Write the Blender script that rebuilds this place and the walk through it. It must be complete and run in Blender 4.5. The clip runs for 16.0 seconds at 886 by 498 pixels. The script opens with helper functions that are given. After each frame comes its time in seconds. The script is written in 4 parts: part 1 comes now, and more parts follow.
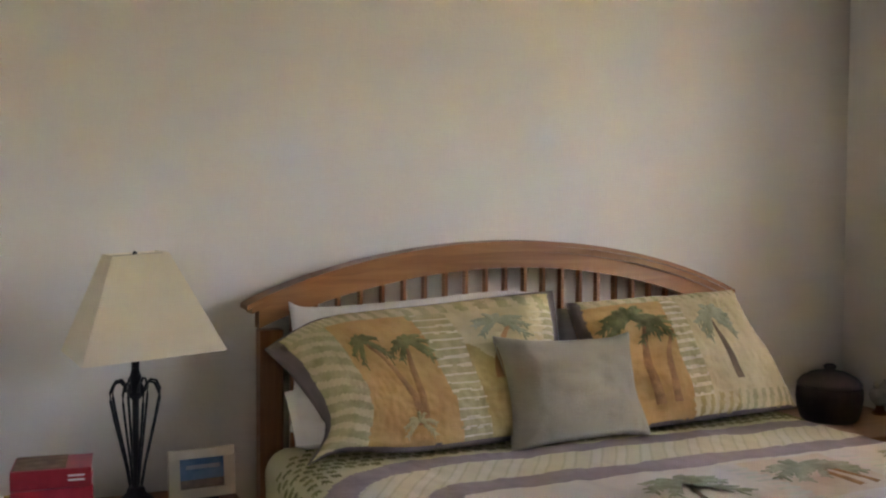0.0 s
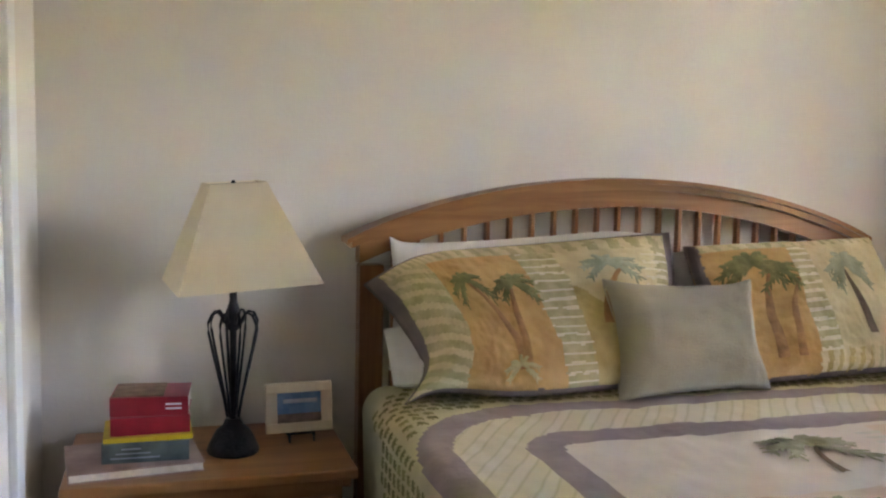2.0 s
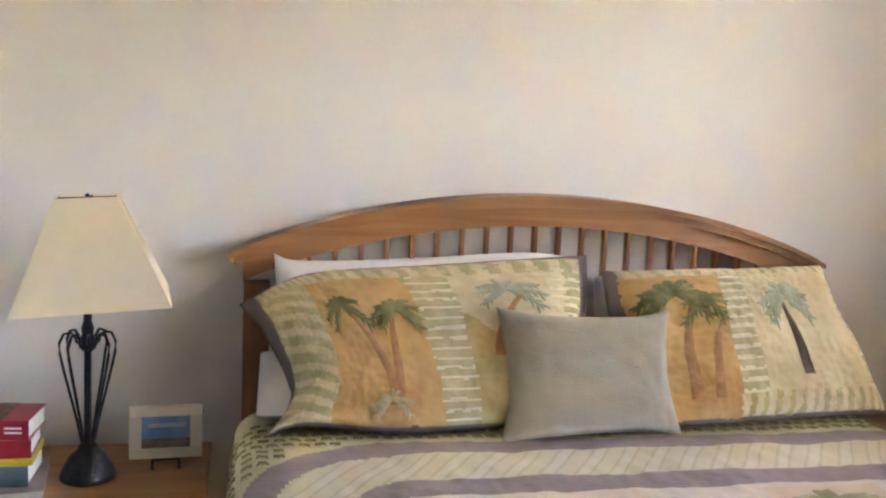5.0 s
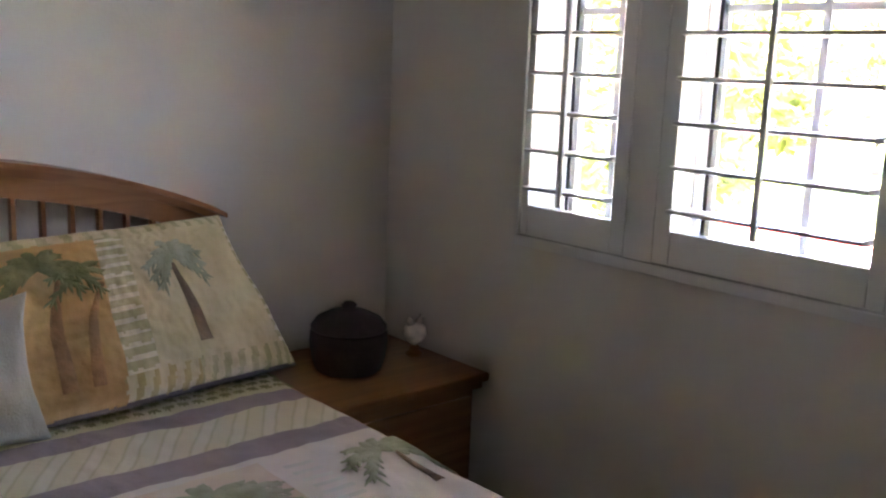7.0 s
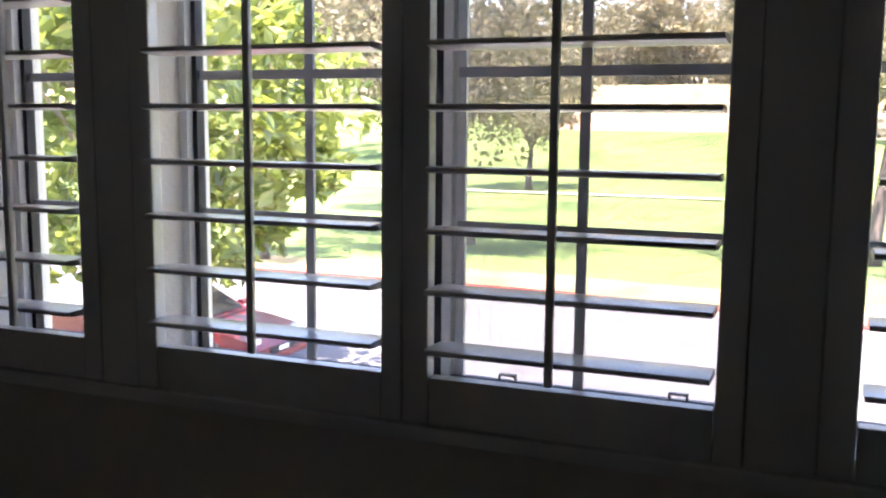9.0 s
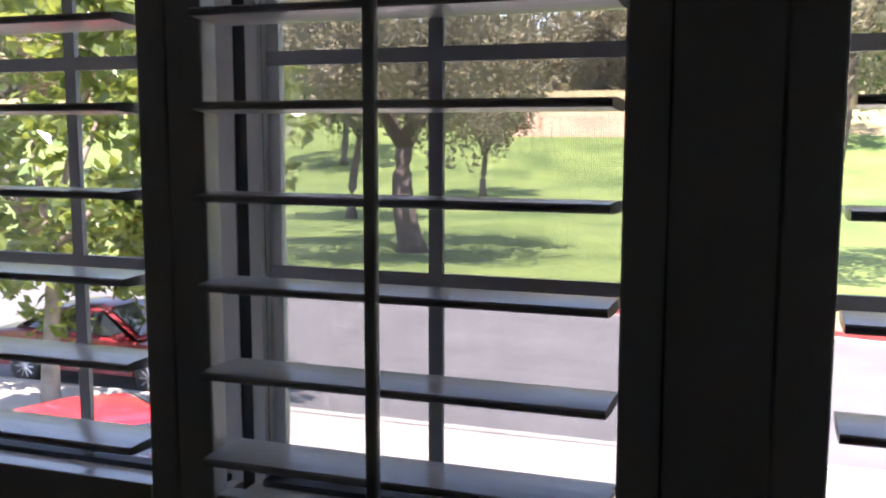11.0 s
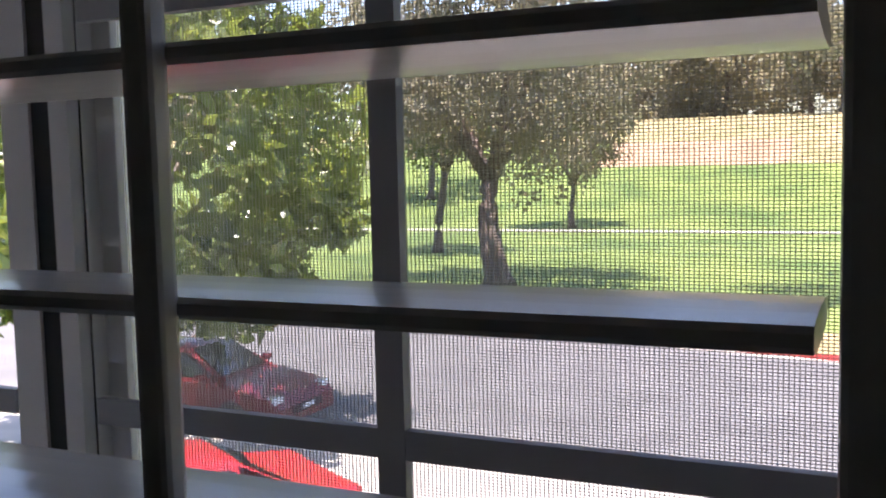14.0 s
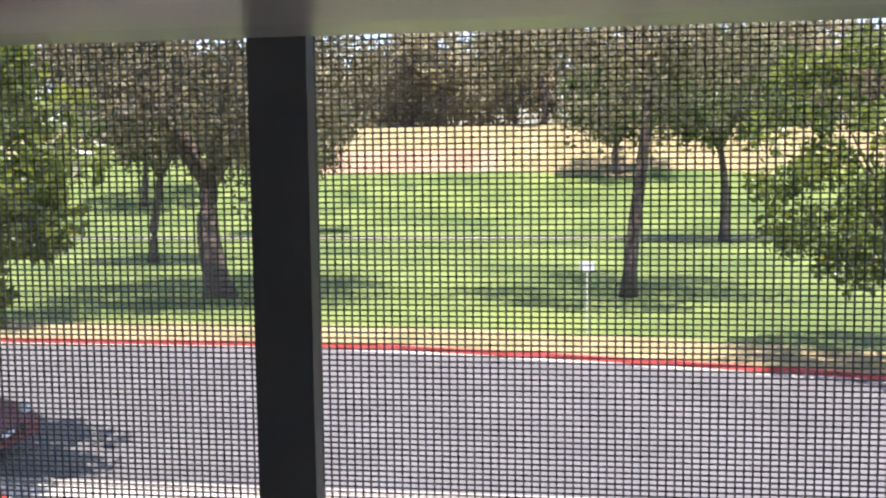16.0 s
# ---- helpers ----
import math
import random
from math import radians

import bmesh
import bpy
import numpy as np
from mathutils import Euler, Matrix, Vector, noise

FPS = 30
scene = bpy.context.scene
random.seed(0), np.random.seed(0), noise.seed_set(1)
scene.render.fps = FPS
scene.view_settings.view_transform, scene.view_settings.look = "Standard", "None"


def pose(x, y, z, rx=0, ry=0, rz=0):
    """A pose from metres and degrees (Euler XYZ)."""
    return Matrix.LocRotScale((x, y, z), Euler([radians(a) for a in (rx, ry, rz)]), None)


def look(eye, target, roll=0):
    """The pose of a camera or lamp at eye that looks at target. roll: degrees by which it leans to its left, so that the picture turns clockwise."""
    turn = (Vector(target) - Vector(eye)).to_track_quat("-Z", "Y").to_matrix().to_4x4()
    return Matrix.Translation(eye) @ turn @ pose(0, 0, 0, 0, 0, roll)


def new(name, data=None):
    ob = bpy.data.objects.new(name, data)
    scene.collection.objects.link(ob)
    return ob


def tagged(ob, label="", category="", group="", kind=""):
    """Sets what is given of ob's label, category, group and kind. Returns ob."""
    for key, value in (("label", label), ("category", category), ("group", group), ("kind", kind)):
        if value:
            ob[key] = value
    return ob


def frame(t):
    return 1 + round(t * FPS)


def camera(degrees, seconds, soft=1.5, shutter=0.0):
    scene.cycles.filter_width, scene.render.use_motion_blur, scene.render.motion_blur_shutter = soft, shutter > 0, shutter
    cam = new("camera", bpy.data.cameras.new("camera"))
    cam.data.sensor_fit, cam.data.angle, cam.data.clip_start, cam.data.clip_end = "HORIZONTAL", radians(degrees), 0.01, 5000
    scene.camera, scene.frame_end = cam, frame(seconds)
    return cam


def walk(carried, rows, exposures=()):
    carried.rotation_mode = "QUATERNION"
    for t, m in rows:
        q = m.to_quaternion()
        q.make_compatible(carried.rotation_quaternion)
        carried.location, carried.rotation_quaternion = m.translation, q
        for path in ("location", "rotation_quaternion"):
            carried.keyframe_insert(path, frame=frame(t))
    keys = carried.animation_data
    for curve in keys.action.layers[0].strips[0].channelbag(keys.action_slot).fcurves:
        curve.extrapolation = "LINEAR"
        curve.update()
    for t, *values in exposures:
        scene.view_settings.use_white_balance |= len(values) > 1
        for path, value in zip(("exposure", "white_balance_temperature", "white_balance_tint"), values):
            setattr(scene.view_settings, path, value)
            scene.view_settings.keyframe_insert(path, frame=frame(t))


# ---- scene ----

# ---- camera and walk ----
cam = camera(50.2, 16.0, soft=2.2)
PATH = [
    # seconds, x, y, z, yaw, pitch, roll
    (0, -2.722, -2.592, 1.375, -23.47, -2.09, -0.36),
    (0.5, -2.711, -2.606, 1.364, -19.29, -2.27, -0.47),
    (1, -2.701, -2.573, 1.350, -17.74, -3.46, -0.91),
    (1.5, -2.680, -2.538, 1.349, -17.33, -5.11, -1.14),
    (2, -2.657, -2.489, 1.356, -16.45, -5.77, -1.30),
    (2.5, -2.614, -2.446, 1.383, -14.75, -4.63, -1.58),
    (3, -2.546, -2.394, 1.433, -11.94, -2.14, -2.03),
    (3.2, -2.515, -2.380, 1.445, -11.40, -0.60, -2.10),
    (5.3, -2.140, -2.430, 1.462, -12.10, -9.00, -2.60),
    (5.5, -2.132, -2.431, 1.469, -16.40, -9.96, -3.15),
    (6, -2.103, -2.256, 1.490, -29.11, -11.36, -4.50),
    (6.5, -1.954, -2.227, 1.506, -36.23, -11.72, -3.90),
    (7, -1.734, -2.249, 1.520, -40.86, -10.99, -2.23),
    (7.5, -1.632, -2.179, 1.551, -48.63, -9.81, -1.61),
    (8, -1.589, -2.108, 1.5600, -58.05, -8.04, -0.77),
    (8.5, -1.457, -2.120, 1.5460, -63.00, -6.79, -0.13),
    (9, -1.358, -2.127, 1.579, -68.13, -7.44, -0.57),
    (9.5, -1.240, -2.158, 1.5770, -69.69, -7.08, -0.45),
    (10, -1.111, -2.175, 1.5860, -70.71, -7.31, -0.04),
    (10.2, -1.063, -2.169, 1.5870, -71.32, -7.33, -0.20),
    (12.5, -0.540, -2.073, 1.5610, -67.30, -5.65, -0.03),
    (13, -0.446, -2.057, 1.5620, -65.79, -5.58, -0.03),
    (13.5, -0.371, -2.039, 1.5725, -64.99, -5.68, 0.70),
    (14, -0.309, -2.012, 1.5630, -65.48, -4.95, 1.31),
    (14.5, -0.259, -1.983, 1.5655, -67.80, -4.75, 0.75),
    (15, -0.198, -1.927, 1.5655, -72.47, -4.88, 1.04),
    (15.5, -0.154, -1.884, 1.5710, -77.30, -4.75, 0.82),
    (16, -0.109, -1.849, 1.5780, -82.30, -4.85, 0.68),
]
EXPOSURES = [(0, 6.75, 8100, 29), (1, 6.95, 8000, 29), (2, 7.05, 8200, 28), (3, 7.5, 8000, 30), (5.3, 7.6, 7800, 30), (6, 7.4, 7500, 32), (6.5, 6.8, 7200, 33), (7, 6.2, 7000, 32), (7.5, 5.6, 6900, 32), (8, 4.95, 6800, 32), (8.6, 3.95, 6700, 30), (9.2, 3.2, 6500, 29), (10.2, 2.65, 6400, 28), (12.3, 2.2, 6600, 28), (14, 2.3, 6500, 26), (15, 2.2, 6500, 24), (16, 1.75, 6500, 23)]
walk(cam, [(t, pose(x, y, z, 90 + p, r, w)) for t, x, y, z, w, p, r in PATH], EXPOSURES)

# ---- world, sun ----
world = bpy.data.worlds.new("sky")
scene.world = world
world.use_nodes = True
wn = world.node_tree
sky = wn.nodes.new("ShaderNodeTexSky")
sky.sky_type = "NISHITA"
sky.sun_disc = False
sky.sun_elevation = radians(77.5)
sky.sun_rotation = radians(254)
wn.links.new(sky.outputs["Color"], wn.nodes["Background"].inputs["Color"])
wn.nodes["Background"].inputs["Strength"].default_value = 0.12
sun_data = bpy.data.lights.new("sun", "SUN")
sun_data.energy, sun_data.angle, sun_data.color = 4.2, radians(0.5), (1.0, 0.95, 0.87)
sun = new("sun", sun_data)
sun.matrix_world = look((-7, -2, 33), (0, 0, 0))

# ---- materials ----
def mat(name, color, rough=0.6, var=0.15, scale=8.0, bump=0.0, bump_scale=60.0, metal=0.0, coat=0.0, var2=None, sheen=0.0):
    m = bpy.data.materials.new(name)
    m.use_nodes = True
    t = m.node_tree
    b = t.nodes["Principled BSDF"]
    tc = t.nodes.new("ShaderNodeTexCoord")
    n1 = t.nodes.new("ShaderNodeTexNoise")
    n1.inputs["Scale"].default_value, n1.inputs["Detail"].default_value = scale, 5
    t.links.new(tc.outputs["Object"], n1.inputs["Vector"])
    r = t.nodes.new("ShaderNodeValToRGB")
    r.color_ramp.elements[0].position, r.color_ramp.elements[1].position = 0.3, 0.7
    lo = [c * (1 - var) for c in color]
    hi = var2 if var2 else [min(1, c * (1 + var)) for c in color]
    r.color_ramp.elements[0].color, r.color_ramp.elements[1].color = (*lo, 1), (*hi, 1)
    t.links.new(n1.outputs["Fac"], r.inputs["Fac"])
    t.links.new(r.outputs["Color"], b.inputs["Base Color"])
    b.inputs["Roughness"].default_value, b.inputs["Metallic"].default_value = rough, metal
    b.inputs["Coat Weight"].default_value = coat
    b.inputs["Sheen Weight"].default_value = sheen
    if bump:
        n2 = t.nodes.new("ShaderNodeTexNoise")
        n2.inputs["Scale"].default_value, n2.inputs["Detail"].default_value = bump_scale, 4
        t.links.new(tc.outputs["Object"], n2.inputs["Vector"])
        bp = t.nodes.new("ShaderNodeBump")
        bp.inputs["Strength"].default_value, bp.inputs["Distance"].default_value = bump, 0.01
        t.links.new(n2.outputs["Fac"], bp.inputs["Height"])
        t.links.new(bp.outputs["Normal"], b.inputs["Normal"])
    return m


def wood(name, dark, light, along="x", scale=3.0, rough=0.35):
    m = mat(name, dark, rough, coat=0.15)
    t = m.node_tree
    b = t.nodes["Principled BSDF"]
    tc = next(n for n in t.nodes if n.type == "TEX_COORD")
    mp = t.nodes.new("ShaderNodeMapping")
    s = {"x": (0.6, 9, 9), "y": (9, 0.6, 9), "z": (9, 9, 0.6)}[along]
    mp.inputs["Scale"].default_value = s
    n = t.nodes.new("ShaderNodeTexNoise")
    n.inputs["Scale"].default_value, n.inputs["Detail"].default_value, n.inputs["Distortion"].default_value = scale, 8, 1.2
    r = t.nodes.new("ShaderNodeValToRGB")
    r.color_ramp.elements[0].position, r.color_ramp.elements[1].position = 0.32, 0.68
    r.color_ramp.elements[0].color, r.color_ramp.elements[1].color = (*dark, 1), (*light, 1)
    t.links.new(tc.outputs["Object"], mp.inputs["Vector"])
    t.links.new(mp.outputs["Vector"], n.inputs["Vector"])
    t.links.new(n.outputs["Fac"], r.inputs["Fac"])
    t.links.new(r.outputs["Color"], b.inputs["Base Color"])
    return m


def stripes(name, a, b_, scale, angle=0.0, rough=0.9, c_=None, bump=0.25):
    """Woven or printed bands, in metres of the cloth."""
    m = mat(name, a, rough, sheen=0.2)
    t = m.node_tree
    b = t.nodes["Principled BSDF"]
    tc = next(n for n in t.nodes if n.type == "TEX_COORD")
    mp = t.nodes.new("ShaderNodeMapping")
    mp.inputs["Rotation"].default_value = (0, 0, angle)
    w = t.nodes.new("ShaderNodeTexWave")
    w.inputs["Scale"].default_value, w.inputs["Distortion"].default_value, w.inputs["Detail"].default_value, w.inputs["Detail Scale"].default_value = scale, 0.8, 2, 1.5
    r = t.nodes.new("ShaderNodeValToRGB")
    r.color_ramp.elements[0].position, r.color_ramp.elements[1].position = 0.35, 0.6
    r.color_ramp.elements[0].color, r.color_ramp.elements[1].color = (*a, 1), (*b_, 1)
    if c_:
        e = r.color_ramp.elements.new(0.85)
        e.color = (*c_, 1)
    t.links.new(tc.outputs["Object"], mp.inputs["Vector"])
    t.links.new(mp.outputs["Vector"], w.inputs["Vector"])
    t.links.new(w.outputs["Fac"], r.inputs["Fac"])
    t.links.new(r.outputs["Color"], b.inputs["Base Color"])
    bp = t.nodes.new("ShaderNodeBump")
    bp.inputs["Strength"].default_value, bp.inputs["Distance"].default_value = bump, 0.006
    n2 = t.nodes.new("ShaderNodeTexNoise")
    n2.inputs["Scale"].default_value = 40
    t.links.new(tc.outputs["Object"], n2.inputs["Vector"])
    t.links.new(n2.outputs["Fac"], bp.inputs["Height"])
    t.links.new(bp.outputs["Normal"], b.inputs["Normal"])
    return m


def glass(name, tint=(1, 1, 1), rough=0.0):
    m = bpy.data.materials.new(name)
    m.use_nodes = True
    b = m.node_tree.nodes["Principled BSDF"]
    b.inputs["Base Color"].default_value = (*tint, 1)
    b.inputs["Roughness"].default_value = rough
    b.inputs["Transmission Weight"].default_value = 1
    b.inputs["IOR"].default_value = 1.45
    return m


def leafy(m, color, amount=0.4):
    """Lets light through thin leaves."""
    t = m.node_tree
    b, out = t.nodes["Principled BSDF"], t.nodes["Material Output"]
    tr = t.nodes.new("ShaderNodeBsdfTranslucent")
    tr.inputs["Color"].default_value = (*color, 1)
    mx = t.nodes.new("ShaderNodeMixShader")
    mx.inputs["Fac"].default_value = amount
    t.links.new(b.outputs["BSDF"], mx.inputs[1])
    t.links.new(tr.outputs["BSDF"], mx.inputs[2])
    t.links.new(mx.outputs["Shader"], out.inputs["Surface"])
    return m


M_WALL = mat("painted_plaster", (0.70, 0.655, 0.585), 0.85, 0.03, 1.5, 0.12, 90)
M_CEIL = mat("ceiling_paint", (0.75, 0.73, 0.68), 0.9, 0.03, 2, 0.1, 60)
M_CARPET = mat("carpet", (0.28, 0.235, 0.18), 0.95, 0.2, 60, 0.6, 300)
M_TRIM = mat("white_trim_paint", (0.72, 0.72, 0.68), 0.4, 0.03, 4)
M_SHUT = mat("shutter_paint", (0.76, 0.75, 0.71), 0.22, 0.04, 5, 0.03, 25)
M_VINYL = mat("window_vinyl", (0.60, 0.59, 0.58), 0.4, 0.05, 6)
M_BLACK = mat("black_rubber", (0.015, 0.015, 0.017), 0.6, 0.2, 20)
M_MUNTIN = mat("muntin_bar", (0.32, 0.32, 0.33), 0.45, 0.06, 12)
M_WIRE = mat("screen_wire", (0.30, 0.30, 0.27), 0.6, 0.2, 200)
M_GLASS = glass("window_glass")
M_OAK = wood("honey_wood", (0.27, 0.105, 0.034), (0.40, 0.175, 0.062))
M_OAKV = wood("honey_wood_upright", (0.23, 0.088, 0.028), (0.35, 0.145, 0.05), "z")
M_NS2 = wood("brown_wood", (0.26, 0.10, 0.035), (0.37, 0.155, 0.055))
M_IRON = mat("dark_iron", (0.018, 0.018, 0.022), 0.45, 0.4, 40, 0.3, 120, metal=0.6)
M_SHADE = mat("linen_shade", (0.78, 0.68, 0.50), 0.85, 0.02, 25, 0.15, 400)
M_WHITE = mat("white_cotton", (0.78, 0.77, 0.74), 0.9, 0.05, 6, 0.35, 18)
M_MAUVE = mat("mauve_cotton", (0.20, 0.155, 0.145), 0.85, 0.18, 14, 0.3, 60)
M_MAUVE2 = mat("mauve_band", (0.31, 0.25, 0.255), 0.85, 0.14, 14, 0.35, 45)
M_SHAM = mat("sham_olive_print", (0.46, 0.40, 0.20), 0.9, 0.18, 25, 0.5, 40, var2=(0.57, 0.49, 0.28))
M_CREAM = mat("cream_print", (0.66, 0.54, 0.30), 0.9, 0.15, 12, 0.5, 30, var2=(0.74, 0.63, 0.40))
M_GOLD = mat("gold_print", (0.46, 0.33, 0.12), 0.9, 0.2, 14, 0.5, 30, var2=(0.58, 0.45, 0.21))
M_PEACH = mat("peach_print", (0.60, 0.33, 0.12), 0.9, 0.18, 10, 0.5, 30, var2=(0.70, 0.44, 0.19))
M_BAR = mat("white_bar_print", (0.72, 0.64, 0.46), 0.9, 0.12, 20, 0.4, 40)
M_PEACH2 = mat("faded_peach", (0.68, 0.53, 0.39), 0.9, 0.12, 10, 0.4, 30, var2=(0.72, 0.62, 0.50))
M_LADDER2 = mat("faded_ladder", (0.60, 0.60, 0.52), 0.9, 0.12, 20)
M_FROND = mat("frond_green", (0.17, 0.17, 0.055), 0.9, 0.35, 22, 0.4, 60, var2=(0.32, 0.31, 0.13))
M_TINY = mat("tiny_palm_print", (0.27, 0.25, 0.11), 0.9, 0.3, 30)
M_FROND2 = mat("frond_soft", (0.31, 0.33, 0.20), 0.9, 0.25, 18, 0.4, 60, var2=(0.48, 0.49, 0.35))
M_TRUNKP = mat("printed_trunk", (0.40, 0.21, 0.09), 0.9, 0.3, 30, 0.4, 60)
M_TRUNKD = mat("printed_dark_trunk", (0.20, 0.135, 0.09), 0.9, 0.3, 30, 0.4, 60)
M_SAGE = mat("sage_suede", (0.38, 0.34, 0.255), 0.95, 0.07, 7, 0.35, 220, sheen=0.1)
M_PANEL = mat("quilt_ground", (0.68, 0.62, 0.55), 0.9, 0.07, 8, 0.5, 14)
M_BAND = stripes("quilt_band", (0.62, 0.56, 0.39), (0.50, 0.46, 0.29), 5.0, 0.6, c_=(0.64, 0.59, 0.45))
M_BORDER = mat("quilt_border", (0.60, 0.55, 0.34), 0.9, 0.1, 9, 0.4, 30)
M_POT = mat("dark_brown_ceramic", (0.045, 0.028, 0.03), 0.55, 0.35, 14, 0.2, 60)
M_RED = mat("red_book_cover", (0.33, 0.018, 0.03), 0.4, 0.2, 20)
M_PAPER = mat("book_paper", (0.62, 0.57, 0.47), 0.9, 0.12, 90)
M_TEAL = mat("dark_teal_cover", (0.03, 0.055, 0.06), 0.35, 0.5, 12, var2=(0.16, 0.22, 0.22))
M_YELLOW = mat("yellow_cover", (0.62, 0.47, 0.03), 0.45, 0.1, 20)
M_MAGAZ = mat("worn_pink_cover", (0.26, 0.12, 0.10), 0.4, 0.4, 9, var2=(0.42, 0.30, 0.26))
M_FRAMEW = mat("whitewashed_wood", (0.62, 0.53, 0.40), 0.6, 0.08, 20, 0.1, 80)
M_PHOTO_SKY = mat("photo_sea", (0.07, 0.17, 0.36), 0.25, 0.3, 18, var2=(0.16, 0.30, 0.48))
M_PHOTO_LAND = mat("photo_shore", (0.12, 0.10, 0.09), 0.25, 0.4, 25, var2=(0.28, 0.20, 0.15))
M_PHOTO_CLOUD = mat("photo_cloud", (0.35, 0.40, 0.48), 0.25, 0.3, 25)
M_CLEAR = mat("ornament_glass", (0.62, 0.56, 0.48), 0.15, 0.2, 40, coat=0.6)
M_GRASS = mat("lawn", (0.075, 0.14, 0.022), 0.95, 0.35, 0.22, 0.8, 30, var2=(0.15, 0.20, 0.045))
M_DRYGRASS = mat("dry_verge", (0.20, 0.19, 0.07), 0.95, 0.3, 0.7, 0.7, 40, var2=(0.34, 0.26, 0.13))
M_DIRT = mat("bare_dirt", (0.30, 0.195, 0.115), 0.95, 0.25, 0.3, 0.5, 8)
M_ASPHALT = mat("sunlit_asphalt", (0.115, 0.113, 0.112), 0.9, 0.15, 0.8, 0.4, 120)
M_CONC = mat("pale_concrete", (0.38, 0.355, 0.315), 0.9, 0.12, 1.5, 0.3, 60)
M_BRICK = mat("pink_paver", (0.46, 0.29, 0.21), 0.85, 0.25, 3, 0.3, 40)
M_KERB = mat("red_kerb_paint", (0.42, 0.055, 0.045), 0.7, 0.3, 2.5, 0.2, 30)
M_BARK = mat("grey_bark", (0.11, 0.085, 0.07), 0.95, 0.4, 5, 0.9, 14)
M_BARKPALE = mat("pale_bark", (0.26, 0.21, 0.17), 0.95, 0.3, 4, 0.6, 14)
M_LEAF = leafy(mat("park_leaves", (0.085, 0.12, 0.045), 0.6, 0.4, 0.8, var2=(0.16, 0.19, 0.08)), (0.14, 0.20, 0.04))
# Dry tone, lightened so the colour stands for a veil of haze.
M_LEAF2 = leafy(mat("dry_hazed_leaves", (0.19, 0.175, 0.11), 0.8, 0.35, 0.8, var2=(0.30, 0.27, 0.18)), (0.32, 0.29, 0.17))
# Dusty tone, raised well above foliage to put haze and glare in the colour.
M_LEAFPALE = leafy(mat("dusty_hazed_leaves", (0.29, 0.26, 0.165), 0.85, 0.35, 0.25, var2=(0.46, 0.41, 0.28)), (0.42, 0.38, 0.22), 0.4)
M_MAGN = leafy(mat("glossy_leaves", (0.07, 0.115, 0.03), 0.25, 0.45, 2.5, var2=(0.21, 0.26, 0.07)), (0.30, 0.36, 0.06), 0.35)
M_CARDK = mat("dark_red_car_paint", (0.15, 0.010, 0.016), 0.35, 0.05, 2, coat=0.3)
M_CARBR = mat("bright_red_car_paint", (0.50, 0.022, 0.03), 0.3, 0.05, 2, coat=0.5)
M_CARGLASS = mat("car_window", (0.02, 0.025, 0.03), 0.06, 0.1, 3, coat=1.0)
M_TYRE = mat("tyre_rubber", (0.02, 0.02, 0.02), 0.8, 0.2, 20)
M_RIM = mat("alloy_rim", (0.5, 0.5, 0.52), 0.3, 0.1, 10, metal=0.8)
M_LAMPG = mat("headlight_lens", (0.6, 0.62, 0.65), 0.1, 0.1, 10, coat=1.0)
M_STUCCO = mat("outer_stucco", (0.52, 0.42, 0.33), 0.95, 0.1, 3, 0.4, 80)
M_SIGN = mat("white_sign", (0.75, 0.78, 0.82), 0.5, 0.08, 12)
M_HILL = mat("distant_hill", (0.16, 0.17, 0.12), 1.0, 0.25, 0.03)


# ---- mesh helpers ----
def obj(name, bm, material, parent=None, label="", smooth=False):
    me = bpy.data.meshes.new(name)
    if isinstance(bm, tuple):
        me.from_pydata(bm[0], [], bm[1])
        me.update()
    else:
        bm.normal_update()
        bm.to_mesh(me)
        bm.free()
    for mt in (material if isinstance(material, (list, tuple)) else [material]):
        me.materials.append(mt)
    if smooth:
        for p in me.polygons:
            p.use_smooth = True
    ob = new(name, me)
    if parent is not None:
        ob.parent = parent
    if label:
        ob["label"] = label
    return ob


def part(name, bm, material, parent, label="", smooth=False):
    return obj(name, bm, material, parent, label, smooth)


def thing(name, label, category, at=(0, 0, 0), group="", rz=0):
    e = new(name)
    e.matrix_world = pose(*at, 0, 0, rz)
    e.empty_display_size = 0.1
    return tagged(e, label, category, group)


def box(x0, x1, y0, y1, z0, z1, bevel=0.0, bm=None, seg=2):
    bm = bm or bmesh.new()
    r = bmesh.ops.create_cube(bm, size=1)
    for v in r["verts"]:
        v.co = Vector((x0 + (v.co.x + .5) * (x1 - x0), y0 + (v.co.y + .5) * (y1 - y0), z0 + (v.co.z + .5) * (z1 - z0)))
    if bevel:
        es = list({e for v in r["verts"] for e in v.link_edges})
        bmesh.ops.bevel(bm, geom=es, offset=bevel, segments=seg, affect="EDGES", profile=0.6)
    return bm


def lathe(profile, seg=32, bm=None, at=(0, 0, 0)):
    bm = bm or bmesh.new()
    rings = []
    for r, z in profile:
        rings.append([bm.verts.new((at[0] + r * math.cos(2 * math.pi * k / seg), at[1] + r * math.sin(2 * math.pi * k / seg), at[2] + z)) for k in range(seg)])
    for a, b in zip(rings, rings[1:]):
        for k in range(seg):
            bm.faces.new((a[k], a[(k + 1) % seg], b[(k + 1) % seg], b[k]))
    bm.faces.new(rings[-1])
    bm.faces.new(rings[0][::-1])
    return bm


